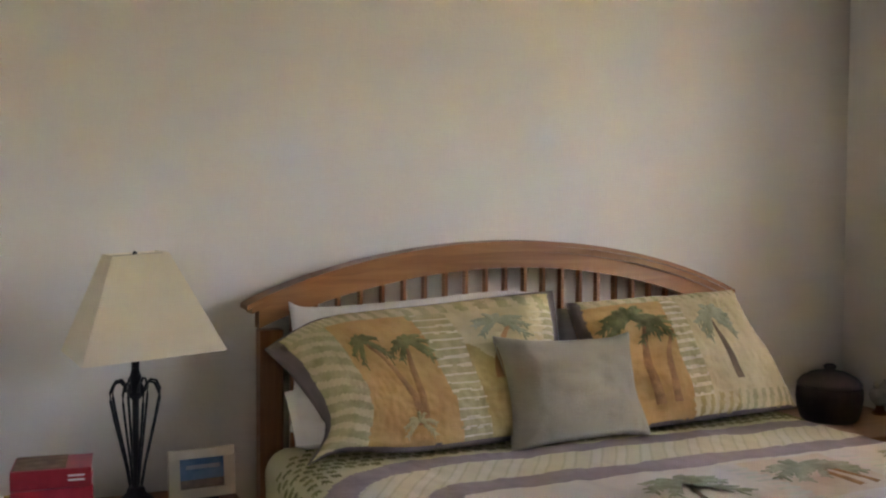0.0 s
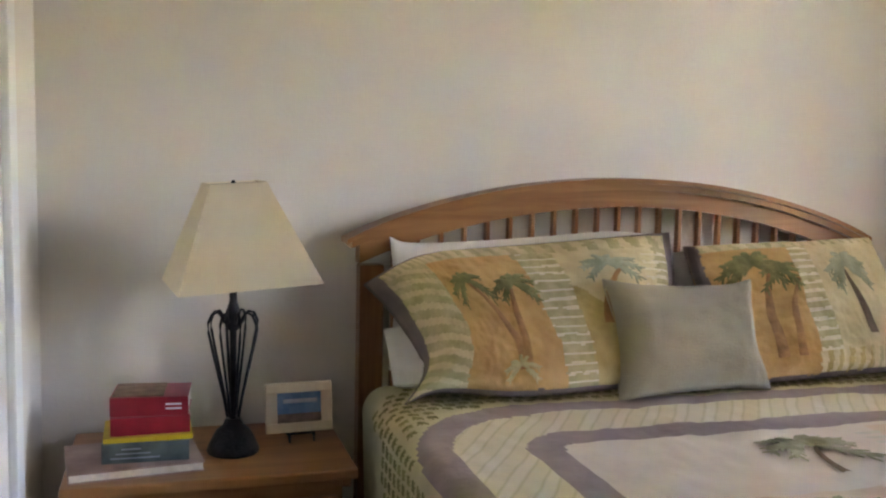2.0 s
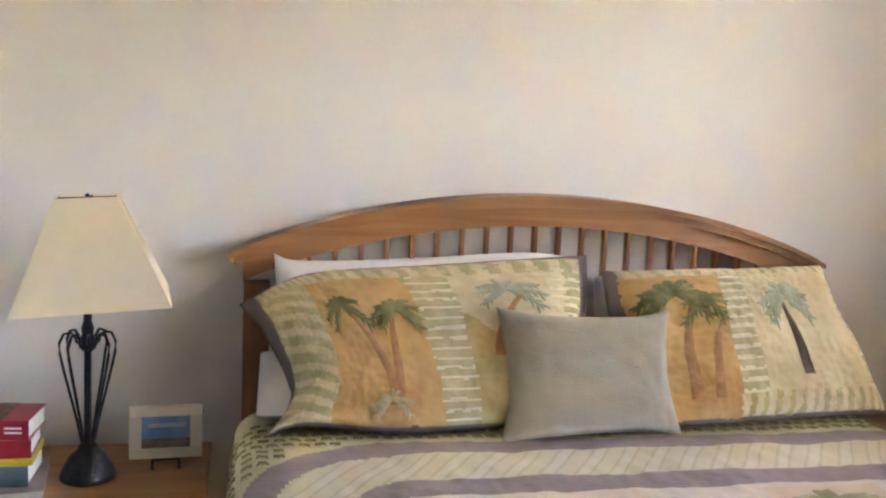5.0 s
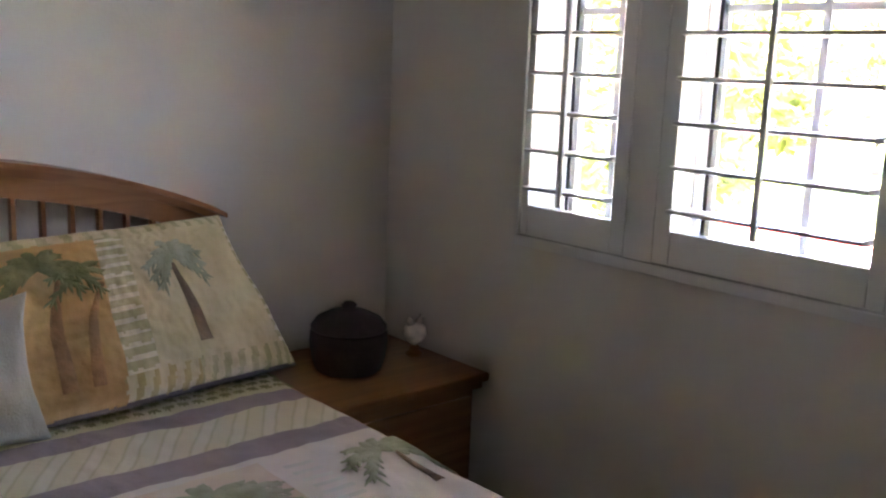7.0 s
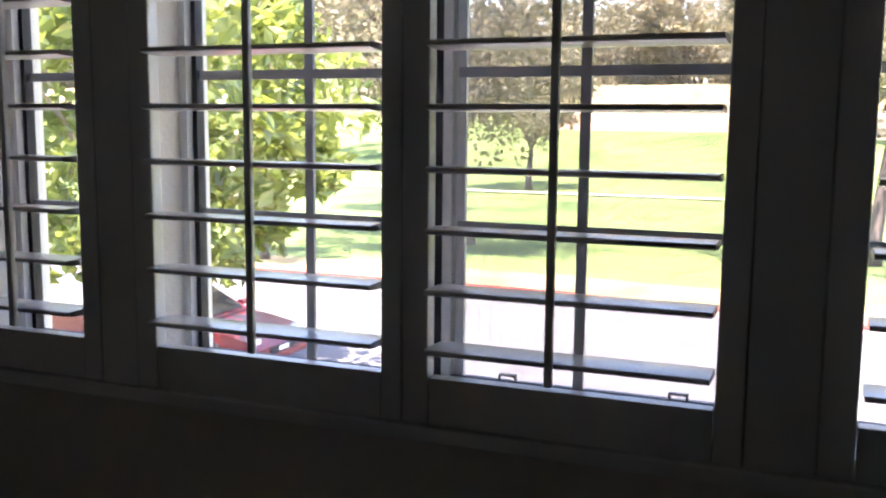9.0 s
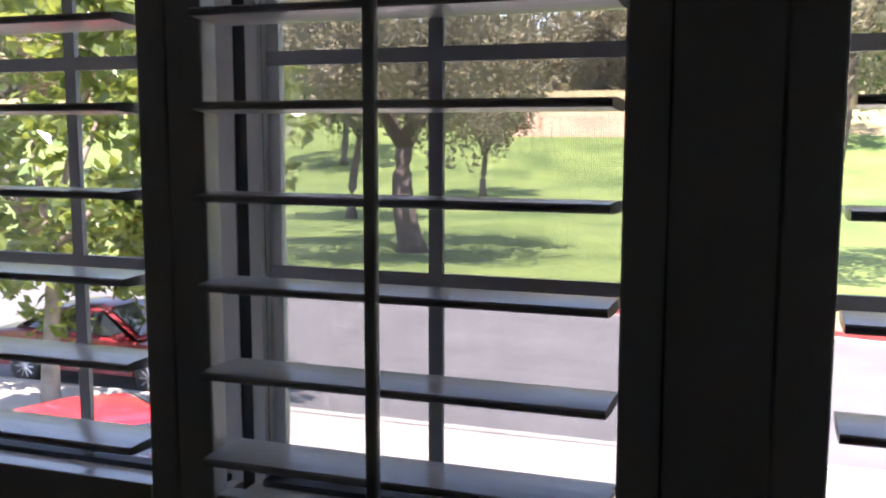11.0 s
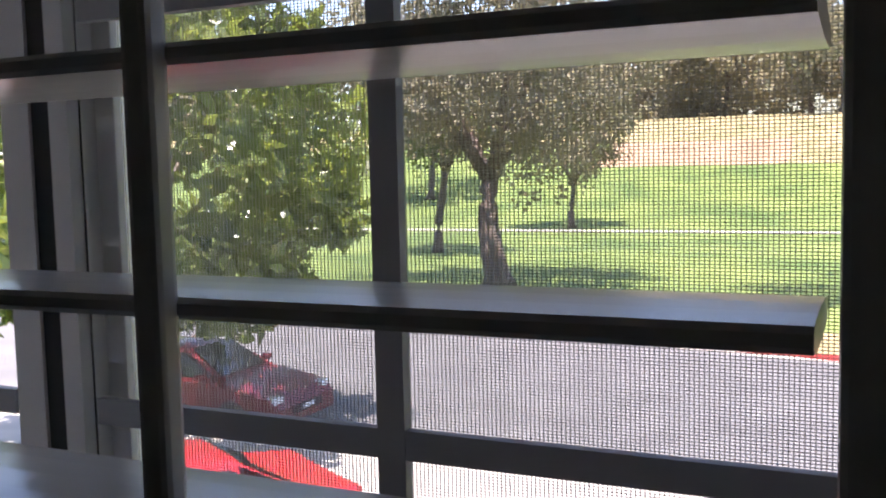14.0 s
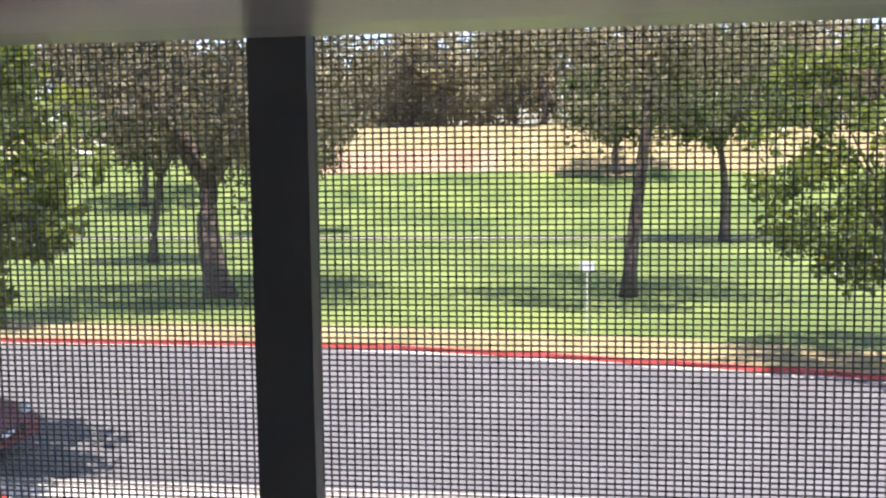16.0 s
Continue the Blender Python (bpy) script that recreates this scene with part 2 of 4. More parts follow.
def tube(points, radii, seg=8, bm=None):
    bm = bm or bmesh.new()
    pts = [Vector(p) for p in points]
    rings = []
    for i, p in enumerate(pts):
        d = (pts[min(i + 1, len(pts) - 1)] - pts[max(i - 1, 0)]).normalized()
        a = d.orthogonal().normalized() if abs(d.z) > 0.99 else d.cross(Vector((0, 0, 1))).normalized()
        b = d.cross(a)
        r = radii[i] if isinstance(radii, (list, tuple)) else radii
        rings.append([bm.verts.new(p + r * (math.cos(2 * math.pi * k / seg) * a + math.sin(2 * math.pi * k / seg) * b)) for k in range(seg)])
    for a, b in zip(rings, rings[1:]):
        for k in range(seg):
            bm.faces.new((a[k], b[k], b[(k + 1) % seg], a[(k + 1) % seg]))
    bm.faces.new(rings[0])
    bm.faces.new(rings[-1][::-1])
    return bm


def prism(outline, y0, y1, bm=None):
    """An outline in x and z, with depth along y."""
    bm = bm or bmesh.new()
    a = [bm.verts.new((x, y0, z)) for x, z in outline]
    b = [bm.verts.new((x, y1, z)) for x, z in outline]
    n = len(a)
    bm.faces.new(a)
    bm.faces.new(b[::-1])
    for k in range(n):
        bm.faces.new((a[k], b[k], b[(k + 1) % n], a[(k + 1) % n]))
    bmesh.ops.recalc_face_normals(bm, faces=bm.faces)
    return bm


# ---- room ----
FLOOR2 = -2.9                      # street level: the bedroom is on the upper floor
XL, YB, CEIL = -2.95, -4.6, 2.6
WT = 0.20                          # thickness of the window wall
XW = 0.012                         # its inner face
OPEN = [(-0.90, -0.580), (-2.035, -1.0), (-2.50, -2.155)]   # window openings along y
OZ0, OZ1 = 1.115, 2.16
tagged(obj("floor", box(-4.2, XW, YB, 0.0, -0.12, 0.0), M_CARPET), "beige cut-pile carpet on the bedroom floor", "floor", kind="structure")
tagged(obj("ceiling", box(-4.2, XW + WT, YB, 0.15, CEIL, CEIL + 0.12), M_CEIL), "plain white painted bedroom ceiling", "ceiling", kind="structure")
tagged(obj("wall_north", box(-4.2, XW + WT, 0.0, 0.15, -0.12, CEIL), M_WALL), "warm off-white painted wall behind the bed", "wall", kind="structure")
# window wall, in pieces around its openings
bm = bmesh.new()
box(XW, XW + WT, YB, 0.0, -0.12, OZ0, bm=bm)
box(XW, XW + WT, YB, 0.0, OZ1, CEIL, bm=bm)
ys = [0.0] + [v for a, b in OPEN for v in (b, a)] + [YB]
for k in range(0, len(ys), 2):
    box(XW, XW + WT, ys[k + 1], ys[k], OZ0, OZ1, bm=bm)
tagged(obj("wall_east", bm, M_WALL), "off-white painted wall with three shuttered windows", "wall", kind="structure")
bm = box(XL - 0.12, XL, -0.95, 0.0, 0, CEIL)
box(-4.2, XL - 0.12, -0.95, -0.83, 0, CEIL, bm=bm)
box(-4.2, -4.08, YB, -0.95, 0, CEIL, bm=bm)
tagged(obj("wall_west", bm, M_WALL), "off-white painted wall beside the left nightstand", "wall", kind="structure")
bm = box(-4.2, XW + WT, YB - 0.15, YB, -0.12, CEIL)
tagged(obj("wall_south", bm, M_WALL), "off-white painted wall behind the walker", "wall", kind="structure")
tagged(obj("trim", box(XL, XL + 0.018, -0.53, -0.44, 0, 2.12, 0.004), M_TRIM), "white painted door casing beside the bed wall", "trim", kind="structure")
bm = box(XL, -0.001, -0.014, -0.001, 0, 0.09, 0.003)
tagged(obj("baseboard", bm, M_TRIM), "white painted baseboard along the bed wall", "baseboard", kind="structure")

# ---- plantation shutters ----
LZ0, LZS, LN = 1.226, 0.095, 10     # lowest louver, spacing, count
PZ0, PZ1 = 1.102, 2.20
LW = 0.082                          # louver width


def louver_mesh(y0, y1):
    """An elliptical blade along y with cut ends."""
    bm = bmesh.new()
    prof = [(-LW / 2, -.002), (-LW / 2, .002), (-LW * .475, .0042), (-LW * .25, .0055), (0, .006), (LW * .25, .0055), (LW * .475, .0042), (LW / 2, .002), (LW / 2, -.002), (LW * .475, -.0042), (LW * .25, -.0055), (0, -.006), (-LW * .25, -.0055), (-LW * .475, -.0042)]
    a = [bm.verts.new((x, y0 + 0.004, z)) for x, z in prof]
    b = [bm.verts.new((x, y1 - 0.004, z)) for x, z in prof]
    n = len(a)
    for k in range(n):
        bm.faces.new((a[k], a[(k + 1) % n], b[(k + 1) % n], b[k]))
    bm.faces.new(a[::-1])
    bm.faces.new(b)
    bmesh.ops.recalc_face_normals(bm, faces=bm.faces)
    return bm


def shutter(lo, hi, s_lo, s_hi, label, rod=0.0):
    """A panel whose opening runs from y = lo to hi, with stiles to s_lo and s_hi."""
    e = thing("shutter_panel", label, "window shutter", (0, (lo + hi) / 2, PZ0), "plantation shutters along the wall")
    c, z = (lo + hi) / 2, PZ0
    for a, b in ((s_lo, lo), (hi, s_hi)):
        part("stile", box(0.0, 0.028, a - c + .0015, b - c - .0015, 0, PZ1 - z, 0.003), M_SHUT, e)
    part("bottom_rail", box(0.001, 0.027, lo - c, hi - c, 0, 1.179 - z, 0.002), M_SHUT, e)
    part("top_rail", box(0.001, 0.027, lo - c, hi - c, LZ0 + LZS * (LN - .5) - z, PZ1 - z, 0.002), M_SHUT, e)
    me = None
    for k in range(LN):
        if me is None:
            l = part("louver", louver_mesh(lo - c, hi - c), M_SHUT, e)
            me = l.data
        else:
            l = new("louver", me)
            l.parent = e
        l.location = (0.011, 0, LZ0 + k * LZS - z)
        l.rotation_euler = (0, radians(1.5), 0)
    part("tilt_rod", box(-0.040, -0.028, rod - 0.0065, rod + 0.0065, LZ0 - 0.03 - z, LZ0 + LZS * (LN - 1) + .03 - z, 0.003), M_SHUT, e)
    return e


shutter(-0.861, -0.595, -0.905, -0.570, "narrow white plantation shutter panel with open louvers")
shutter(-1.475, -1.031, -1.513, -0.985, "wide white plantation shutter panel with open louvers")
shutter(-2.001, -1.561, -2.045, -1.513, "wide white plantation shutter panel before the insect screen", 0.014)
shutter(-2.457, -2.191, -2.503, -2.140, "narrow white plantation shutter panel with open louvers")
# frame around the panels
bm = box(-0.006, XW, -2.553, -2.503, 1.075, 2.25, 0.003)
for a, b in ((-0.570, -0.562), (-0.985, -0.905), (-2.140, -2.045)):
    box(-0.006 if b > -0.6 else 0.001, 0.03, a, b, 1.100, 2.202, 0.002, bm=bm)
box(-0.010, 0.03, -2.553, -0.560, 1.073, 1.100, 0.004, bm=bm)
box(-0.010, XW, -2.553, -0.560, 2.204, 2.25, 0.004, bm=bm)
tagged(obj("shutter_frame", bm, M_SHUT), "white painted frame and posts round the shutters", "frame", kind="structure")

# ---- windows ----
GX = 0.152


def window(name, y0, y1, bars, label, strips=(1, 1), z0=OZ0, z1=OZ1):
    e = thing(name, label, "window", (GX, (y0 + y1) / 2, z0))
    e["kind"] = "structure"
    c = (y0 + y1) / 2
    h = z1 - z0
    a, b = y0 - c, y1 - c
    bm = box(-.03 if strips[0] else -.004, .035, a, a + (.016 if strips[0] else .025), 0, h)
    box(-.03 if strips[1] else -.004, .035, b - .016, b, 0, h, bm=bm)
    box(-.03, .035, a, b, 0, .02, bm=bm)
    box(-.03, .035, a, b, h - .03, h, bm=bm)
    part("window_frame", bm, M_VINYL, e)
    bm = box(-.012, .012, a + .016, b - .016, .02, .028)
    if strips[0]:
        box(-.012, .012, a + .016, a + .026, .028, h - .03, bm=bm)
    if strips[1]:
        box(-.012, .012, b - .026, b - .016, .028, h - .03, bm=bm)
    part("gasket", bm, M_BLACK, e, "black rubber glazing strip")
    for yb in bars:
        part("muntin", box(-.004, .004, yb - c - .0085, yb - c + .0085, .03, h - .03), M_MUNTIN, e)
    for zb in (1.409, 1.668, 1.927):
        part("muntin", box(-.0035, .0035, a + .028, b - .028, zb - z0 - .0085, zb - z0 + .0085), M_MUNTIN, e)
    p = part("pane", box(.006, .009, a + .016, b - .016, .02, h - .03), M_GLASS, e)
    p.visible_shadow = False
    return e


window("window_1", -0.90, -0.580, [-0.735], "narrow window with grid bars, fixed glass")
window("window_2", -1.505, -1.0, [-1.262], "fixed window half with grid bars", (0, 1))
window("window_3", -2.035, -1.523, [-1.768], "opening window half with grid bars behind a screen", (1, 0))
window("window_4", -2.50, -2.155, [-2.305], "narrow window with grid bars, fixed glass")
tagged(obj("window_post", box(.1505, .200, -1.523, -1.505, OZ0, OZ1), M_BLACK), "black weather strip between the two window halves", "window post", kind="structure")
tagged(obj("window_latch", tube([(.118, -1.494, 1.715), (.116, -1.494, 1.685), (.108, -1.496, 1.660), (.118, -1.496, 1.648)], [.006, .005, .004, .002], 8), M_BLACK, smooth=True), "small black latch handle on the window sash", "latch", kind="structure")
# sills under the glass
for k, (a, b) in enumerate(OPEN):
    tagged(obj("window_sill", box(XW + .012, .122, a + .001, b - .001, OZ0 - .001, OZ0 + .012, .003), M_TRIM), "white painted inner sill of the window", "window sill", kind="structure")

# sky portals in the window openings
for a, b in OPEN:
    pd = bpy.data.lights.new("window_daylight", "AREA")
    pd.shape, pd.size, pd.size_y = "RECTANGLE", b - a - .04, OZ1 - OZ0 - .06
    pd.cycles.is_portal = True
    po = new("window_daylight", pd)
    po.matrix_world = look((XW + WT + .012, (a + b) / 2, (OZ0 + OZ1) / 2), (-3, (a + b) / 2, (OZ0 + OZ1) / 2))

# insect screen in front of the opening half
SX, SY0, SY1, SZ0, SZ1 = 0.180, -2.034, -1.524, OZ0 + .003, OZ1 - .01
screen = thing("insect_screen", "dark insect screen in a grey aluminium frame", "window screen", (SX, (SY0 + SY1) / 2, SZ0))
c = (SY0 + SY1) / 2
bm = box(-.006, .006, SY0 - c, SY0 - c + .022, 0, SZ1 - SZ0, .001)
box(-.006, .006, SY1 - c - .031, SY1 - c, 0, SZ1 - SZ0, .001, bm=bm)
box(-.006, .006, SY0 - c, SY1 - c, 0, .022, .001, bm=bm)
box(-.006, .006, SY0 - c, SY1 - c, SZ1 - SZ0 - .022, SZ1 - SZ0, .001, bm=bm)
part("screen_frame", bm, M_VINYL, screen, "grey aluminium frame")


def wires(along_y):
    """Woven wire as thin four-sided rods."""
    vs, fs = [], []
    r = .00025
    y0, y1, z0, z1 = SY0 - c + .02, SY1 - c - .02, .02, SZ1 - SZ0 - .02
    pitch = .00178 if along_y else .00255
    n = int(((z1 - z0) if along_y else (y1 - y0)) / pitch)
    for k in range(n):
        o = len(vs)
        q = (z0 if along_y else y0) + pitch * (k + .5)
        for s0, s1 in ((-r, -r), (r, -r), (r, r), (-r, r)):
            for e in (0, 1):
                vs.append((s0 + (.0004 if along_y else 0), (y0, y1)[e], q + s1) if along_y else (s0, q + s1, (z0, z1)[e]))
        for s in range(4):
            a, b = 2 * s, 2 * ((s + 1) % 4)
            fs.append((o + a, o + b, o + b + 1, o + a + 1))
    return vs, fs


tagged(part("cross_wires", wires(True), M_WIRE, screen), kind="stuff")
tagged(part("upright_wires", wires(False), M_WIRE, screen), kind="stuff")
for yt in (-1.64, -1.93):
    bm = bmesh.new()
    for a, b in ((-.016, -.012), (.012, .016)):
        box(-.016, -.0065, a, b, .018, .034, .001, bm=bm)
    box(-.016, -.0065, -.016, .016, .031, .035, .001, bm=bm)
    p = part("pull_tab", bm, M_VINYL, screen, "pale plastic pull tab")
    p.location = (0, yt - c, 0)

# ---- bed ----
BX0, BX1, BZ = -2.17, -0.565, 0.765    # mattress edges, top of the quilt
HL, HR = -2.203, -0.583
HC, HH = (HL + HR) / 2, (HR - HL) / 2


def arch(x, end, top):
    u = (x - HC) / HH
    return end + (top - end) * (1 - u * u) ** 0.9 if abs(u) < 1 else end


bed = thing("bed", "honey-coloured wooden bed with an arched slatted headboard", "bed", (HC, -0.06, 0))


def rail(end0, top0, end1, top1, y0, y1, x0, x1, n=36):
    bm = bmesh.new()
    rows = []
    for k in range(n + 1):
        x = x0 + (x1 - x0) * k / n
        za, zb = arch(x, end0, top0), arch(x, end1, top1)
        rows.append([bm.verts.new((x - HC, y + 0.06, z)) for y, z in ((y0, za), (y1, za), (y1, zb), (y0, zb))])
    for a, b in zip(rows, rows[1:]):
        for k in range(4):
            bm.faces.new((a[k], b[k], b[(k + 1) % 4], a[(k + 1) % 4]))
    bm.faces.new(rows[0])
    bm.faces.new(rows[-1][::-1])
    bmesh.ops.recalc_face_normals(bm, faces=bm.faces)
    return bm


part("crown_cap", rail(1.118, 1.285, 1.131, 1.298, -0.105, -0.012, HL, HR), M_OAK, bed)
part("crown_moulding", rail(1.098, 1.266, 1.1175, 1.2845, -0.092, -0.012, HL + .015, HR - .015), M_OAK, bed)
part("arched_rail", rail(1.045, 1.216, 1.0975, 1.2655, -0.075, -0.020, HL + .038, HR - .038), M_OAK, bed)
for x in (HL + .04, HR - .105):
    part("post", box(x - HC, x + .065 - HC, -.015, .038, 0, 1.06, .004), M_OAKV, bed)
part("lower_rail", box(HL + .105 - HC, HR - .105 - HC, -.006, .030, .42, .58, .004), M_OAK, bed)
k = 0
x = HL + .135
while x < HR - .13:
    part("slat", box(x - HC - .0055, x - HC + .0055, 0.002, 0.024, .57, arch(x, 1.05, 1.222), .001), M_OAKV, bed)
    x += .0655
for x in (BX0 + .02, BX1 - .05):
    part("side_rail", box(x - HC, x + .03 - HC, -1.98, -.02, .22, .38, .004), M_OAK, bed)
for x in (BX0 + .02, BX1 - .09):
    part("foot_post", box(x - HC, x + .07 - HC, -2.02, -1.95, 0, .45, .004), M_OAKV, bed)
part("foot_rail", box(BX0 + .09 - HC, BX1 - .09 - HC, -2.0, -1.965, .22, .42, .004), M_OAK, bed)

mattress = tagged(obj("mattress", box(BX0 + .03, BX1 - .03, -1.95, -.085, .38, BZ - .035, .05, seg=3), M_WHITE, smooth=True), "white mattress made up with cotton sheets", "mattress")
tagged(obj("box_spring", box(BX0 + .052, BX1 - .052, -1.94, -.09, .12, .378, .02), M_WHITE), "white fabric box spring under the mattress", "box spring")


def quilt_point(x, y):
    """The quilt's surface: flat on the bed, falling over its sides and foot, with soft puckers."""
    def fall(d, r=.06):
        if d <= 0:
            return 0.0, 0.0
        if d < r * 1.57:
            a = d / r
            return r * math.sin(a), r * (1 - math.cos(a))
        return r, r + (d - r * 1.57)
    wave = .0025 * math.sin(x * 21 + y * 5) * math.sin(y * 17 - x * 4) + .004 * noise.noise((x * 9, y * 9, 3.1)) + .003 * noise.noise((x * 34, y * 16, 7.7))
    dl, dr, df = (BX0 + .05) - x, x - (BX1 - .05), -1.9 - y
    px, py, pz = x, y, BZ + wave
    if dl > 0:
        h, v = fall(dl)
        px, pz = BX0 + .05 - h - .012 * math.sin(y * 9) * min(1, v * 3), pz - v
    if dr > 0:
        h, v = fall(dr)
        px, pz = BX1 - .05 + h + .012 * math.sin(y * 8 + 1) * min(1, v * 3), pz - v
    if df > 0:
        h, v = fall(df)
        py, pz = -1.9 - h, pz - v
    return Vector((px, py, max(pz, .13)))


QX0, QX1, QY0, QY1 = -2.58, -0.12, -2.45, -0.20


def band_of(x, y):
    """Which band of the quilt a spot belongs to: the bands run along the head and round the corner down the near side."""
    dx, dy = x + 2.33, -(y + 0.29)
    r = .50
    if dx < r and dy < r:
        return r - math.hypot(r - dx, r - dy)
    return min(dx, dy)


bm = bmesh.new()
NX, NY = 300, 270
grid = [[bm.verts.new(quilt_point(QX0 + (QX1 - QX0) * i / NX, QY0 + (QY1 - QY0) * j / NY)) for j in range(NY + 1)] for i in range(NX + 1)]
for i in range(NX):
    for j in range(NY):
        f = bm.faces.new((grid[i][j], grid[i + 1][j], grid[i + 1][j + 1], grid[i][j + 1]))
        d = band_of(QX0 + (QX1 - QX0) * (i + .5) / NX, QY0 + (QY1 - QY0) * (j + .5) / NY)
        f.material_index = 0 if d < .145 else 1 if d < .222 else 2 if d < .372 else 3 if d < .45 else 4
        f.smooth = True
quilt = tagged(obj("quilt", bm, [M_BORDER, M_MAUVE2, M_BAND, M_MAUVE2, M_PANEL]), "cream quilt with mauve bands and palm trees on the bed", "quilt")
sol = quilt.modifiers.new("thickness", "SOLIDIFY")
sol.thickness, sol.offset = .012, -1


class Skin:
    """Lays flat print shapes on a curved cloth: place(u, v) gives a point in metres."""

    def __init__(self, place, lift):
        self.place, self.lift, self.vs, self.fs = place, lift, [], []

    def strip(self, line, widths):
        n = len(line)
        o = len(self.vs)
        for i, (u, v) in enumerate(line):
            a, b = line[max(i - 1, 0)], line[min(i + 1, n - 1)]
            du, dv = b[0] - a[0], b[1] - a[1]
            L = math.hypot(du, dv) or 1
            w = widths[i] / 2
            for s in (-1, 0, 1):
                self.vs.append(self.place(u - dv / L * w * s, v + du / L * w * s, self.lift + (.003 if s == 0 else 0)))
        for i in range(n - 1):
            for s in (0, 1):
                a = o + 3 * i + s
                self.fs.append((a, a + 1, a + 4, a + 3))

    def patch(self, u0, u1, v0, v1, n=10):
        o = len(self.vs)
        for i in range(n + 1):
            for j in range(n + 1):
                self.vs.append(self.place(u0 + (u1 - u0) * i / n, v0 + (v1 - v0) * j / n, self.lift))
        for i in range(n):
            for j in range(n):
                a = o + i * (n + 1) + j
                self.fs.append((a, a + n + 1, a + n + 2, a + 1))

    def trunk(self, u, v, h, w, lean=0.0):
        self.strip([(u + lean * (k / 6) ** 2 * h, v + h * k / 6) for k in range(7)], [w * (1.6 - .9 * k / 6) if k < 5 else w * .7 for k in range(7)])

    def crown(self, u, v, r, rng, n=9, turn=0.0):
        for k in range(n):
            a = -.5 + (math.pi + 1.0) * k / (n - 1) + rng.uniform(-.15, .15) + turn
            L = r * rng.uniform(.8, 1.1)
            pts, ws = [], []
            for q in range(6):
                f = q / 5
                pts.append((u + math.cos(a) * L * f, v + math.sin(a) * L * f * .9 - (f * f) * L * .45))
                ws.append(r * .21 * math.sin(math.pi * (.12 + .86 * f)) + .0015)
            self.strip(pts, ws)
            if r > .03:
                for q in range(1, 5):
                    (x0, y0), (x1, y1) = pts[q], pts[min(q + 1, 5)]
                    for sgn in (-1, 1):
                        dx, dy = x1 - x0, y1 - y0
                        ex, ey = x0 + dx * 1.1 - sgn * dy * .6, y0 + dy * 1.1 + sgn * dx * .6 - r * .04
                        self.strip([(x0, y0), ((x0 + ex) / 2, (y0 + ey) / 2), (ex, ey)], [r * .06, r * .09, .002])

    def done(self, name, material, parent, label=""):
        lo = parent.location
        return part(name, ([(p - lo)[:] for p in self.vs], self.fs), material, parent, label, smooth=True)


def on_quilt(u, v, lift):
    p = quilt_point(u, v)
    return p + Vector((0, 0, lift if BX0 < u < BX1 else 0)) + Vector(((-lift if u <= BX0 else lift if u >= BX1 else 0), 0, 0))


rng = random.Random(5)
sk_b = Skin(on_quilt, .004)
for row in range(4):
    for col in range(5):
        x, y = -.66 - .36 * col - (.16 if row % 2 else 0), -.86 - .34 * row
        if band_of(x - .14, y) < .47:
            continue
        if (row + col) % 2:
            s = Skin(on_quilt, .003)
            s.patch(x - .13, x + .14, y - .20, y + .09)
            s.done("peach_patch", M_PEACH2, quilt, "faded peach printed patch")
        s = Skin(on_quilt, .0045)
        for q in range(8):
            s.patch(x + .17, x + .235, y - .20 + q * .034, y - .186 + q * .034, 2)
        tagged(s.done("ladder_print", M_LADDER2, quilt, "pale green ladder print"), kind="stuff")
        s = Skin(on_quilt, .005)
        lean = rng.uniform(-.35, .35)
        for k in range(2 if (row + col) % 2 else 1):
            s.trunk(x + .03 - .05 * k - lean * .17, y - .17, .17, .015, lean + .3 * k)
        s.done("palm_trunk", M_TRUNKP if (row + col) % 2 else M_TRUNKD, quilt, "printed tan palm trunk" if (row + col) % 2 else "printed brown palm trunk")
        s = Skin(on_quilt, .006)
        s.crown(x, y, .12, rng, 10)
        if (row + col) % 2:
            s.crown(x + .05, y - .02, .09, rng, 8)
        s.done("palm_fronds", M_FROND2, quilt, "soft green printed fronds")
for i in range(62):
    for j in range(7):
        x, y = -2.2 + i * .034 + (.017 if j % 2 else 0), -.24 - j * .034
        if -.08 < band_of(x, y) < .130:
            sk_b.trunk(x, y - .014, .016, .004)
            sk_b.crown(x, y + .003, .014, rng, 5)
for i in range(12):
    for j in range(44):
        x, y = -2.46 + i * .034, -.48 - j * .036
        if -.08 < band_of(x, y) < .130:
            sk_b.trunk(x, y - .014, .016, .004)
            sk_b.crown(x, y + .003, .014, rng, 5)
tagged(sk_b.done("small_palm_print", M_TINY, quilt, "rows of tiny dark green palms"), kind="stuff")


def curve(points, s):
    """A smooth line through points, at s from 0 to 1."""
    n = len(points) - 1
    k = min(int(s * n), n - 1)
    f = s * n - k
    p = [Vector(points[min(max(k + q, 0), n)]) for q in (-1, 0, 1, 2)]
    return .5 * (2 * p[1] + (p[2] - p[0]) * f + (2 * p[0] - 5 * p[1] + 4 * p[2] - p[3]) * f ** 2 + (3 * p[1] - p[0] - 3 * p[2] + p[3]) * f ** 3)


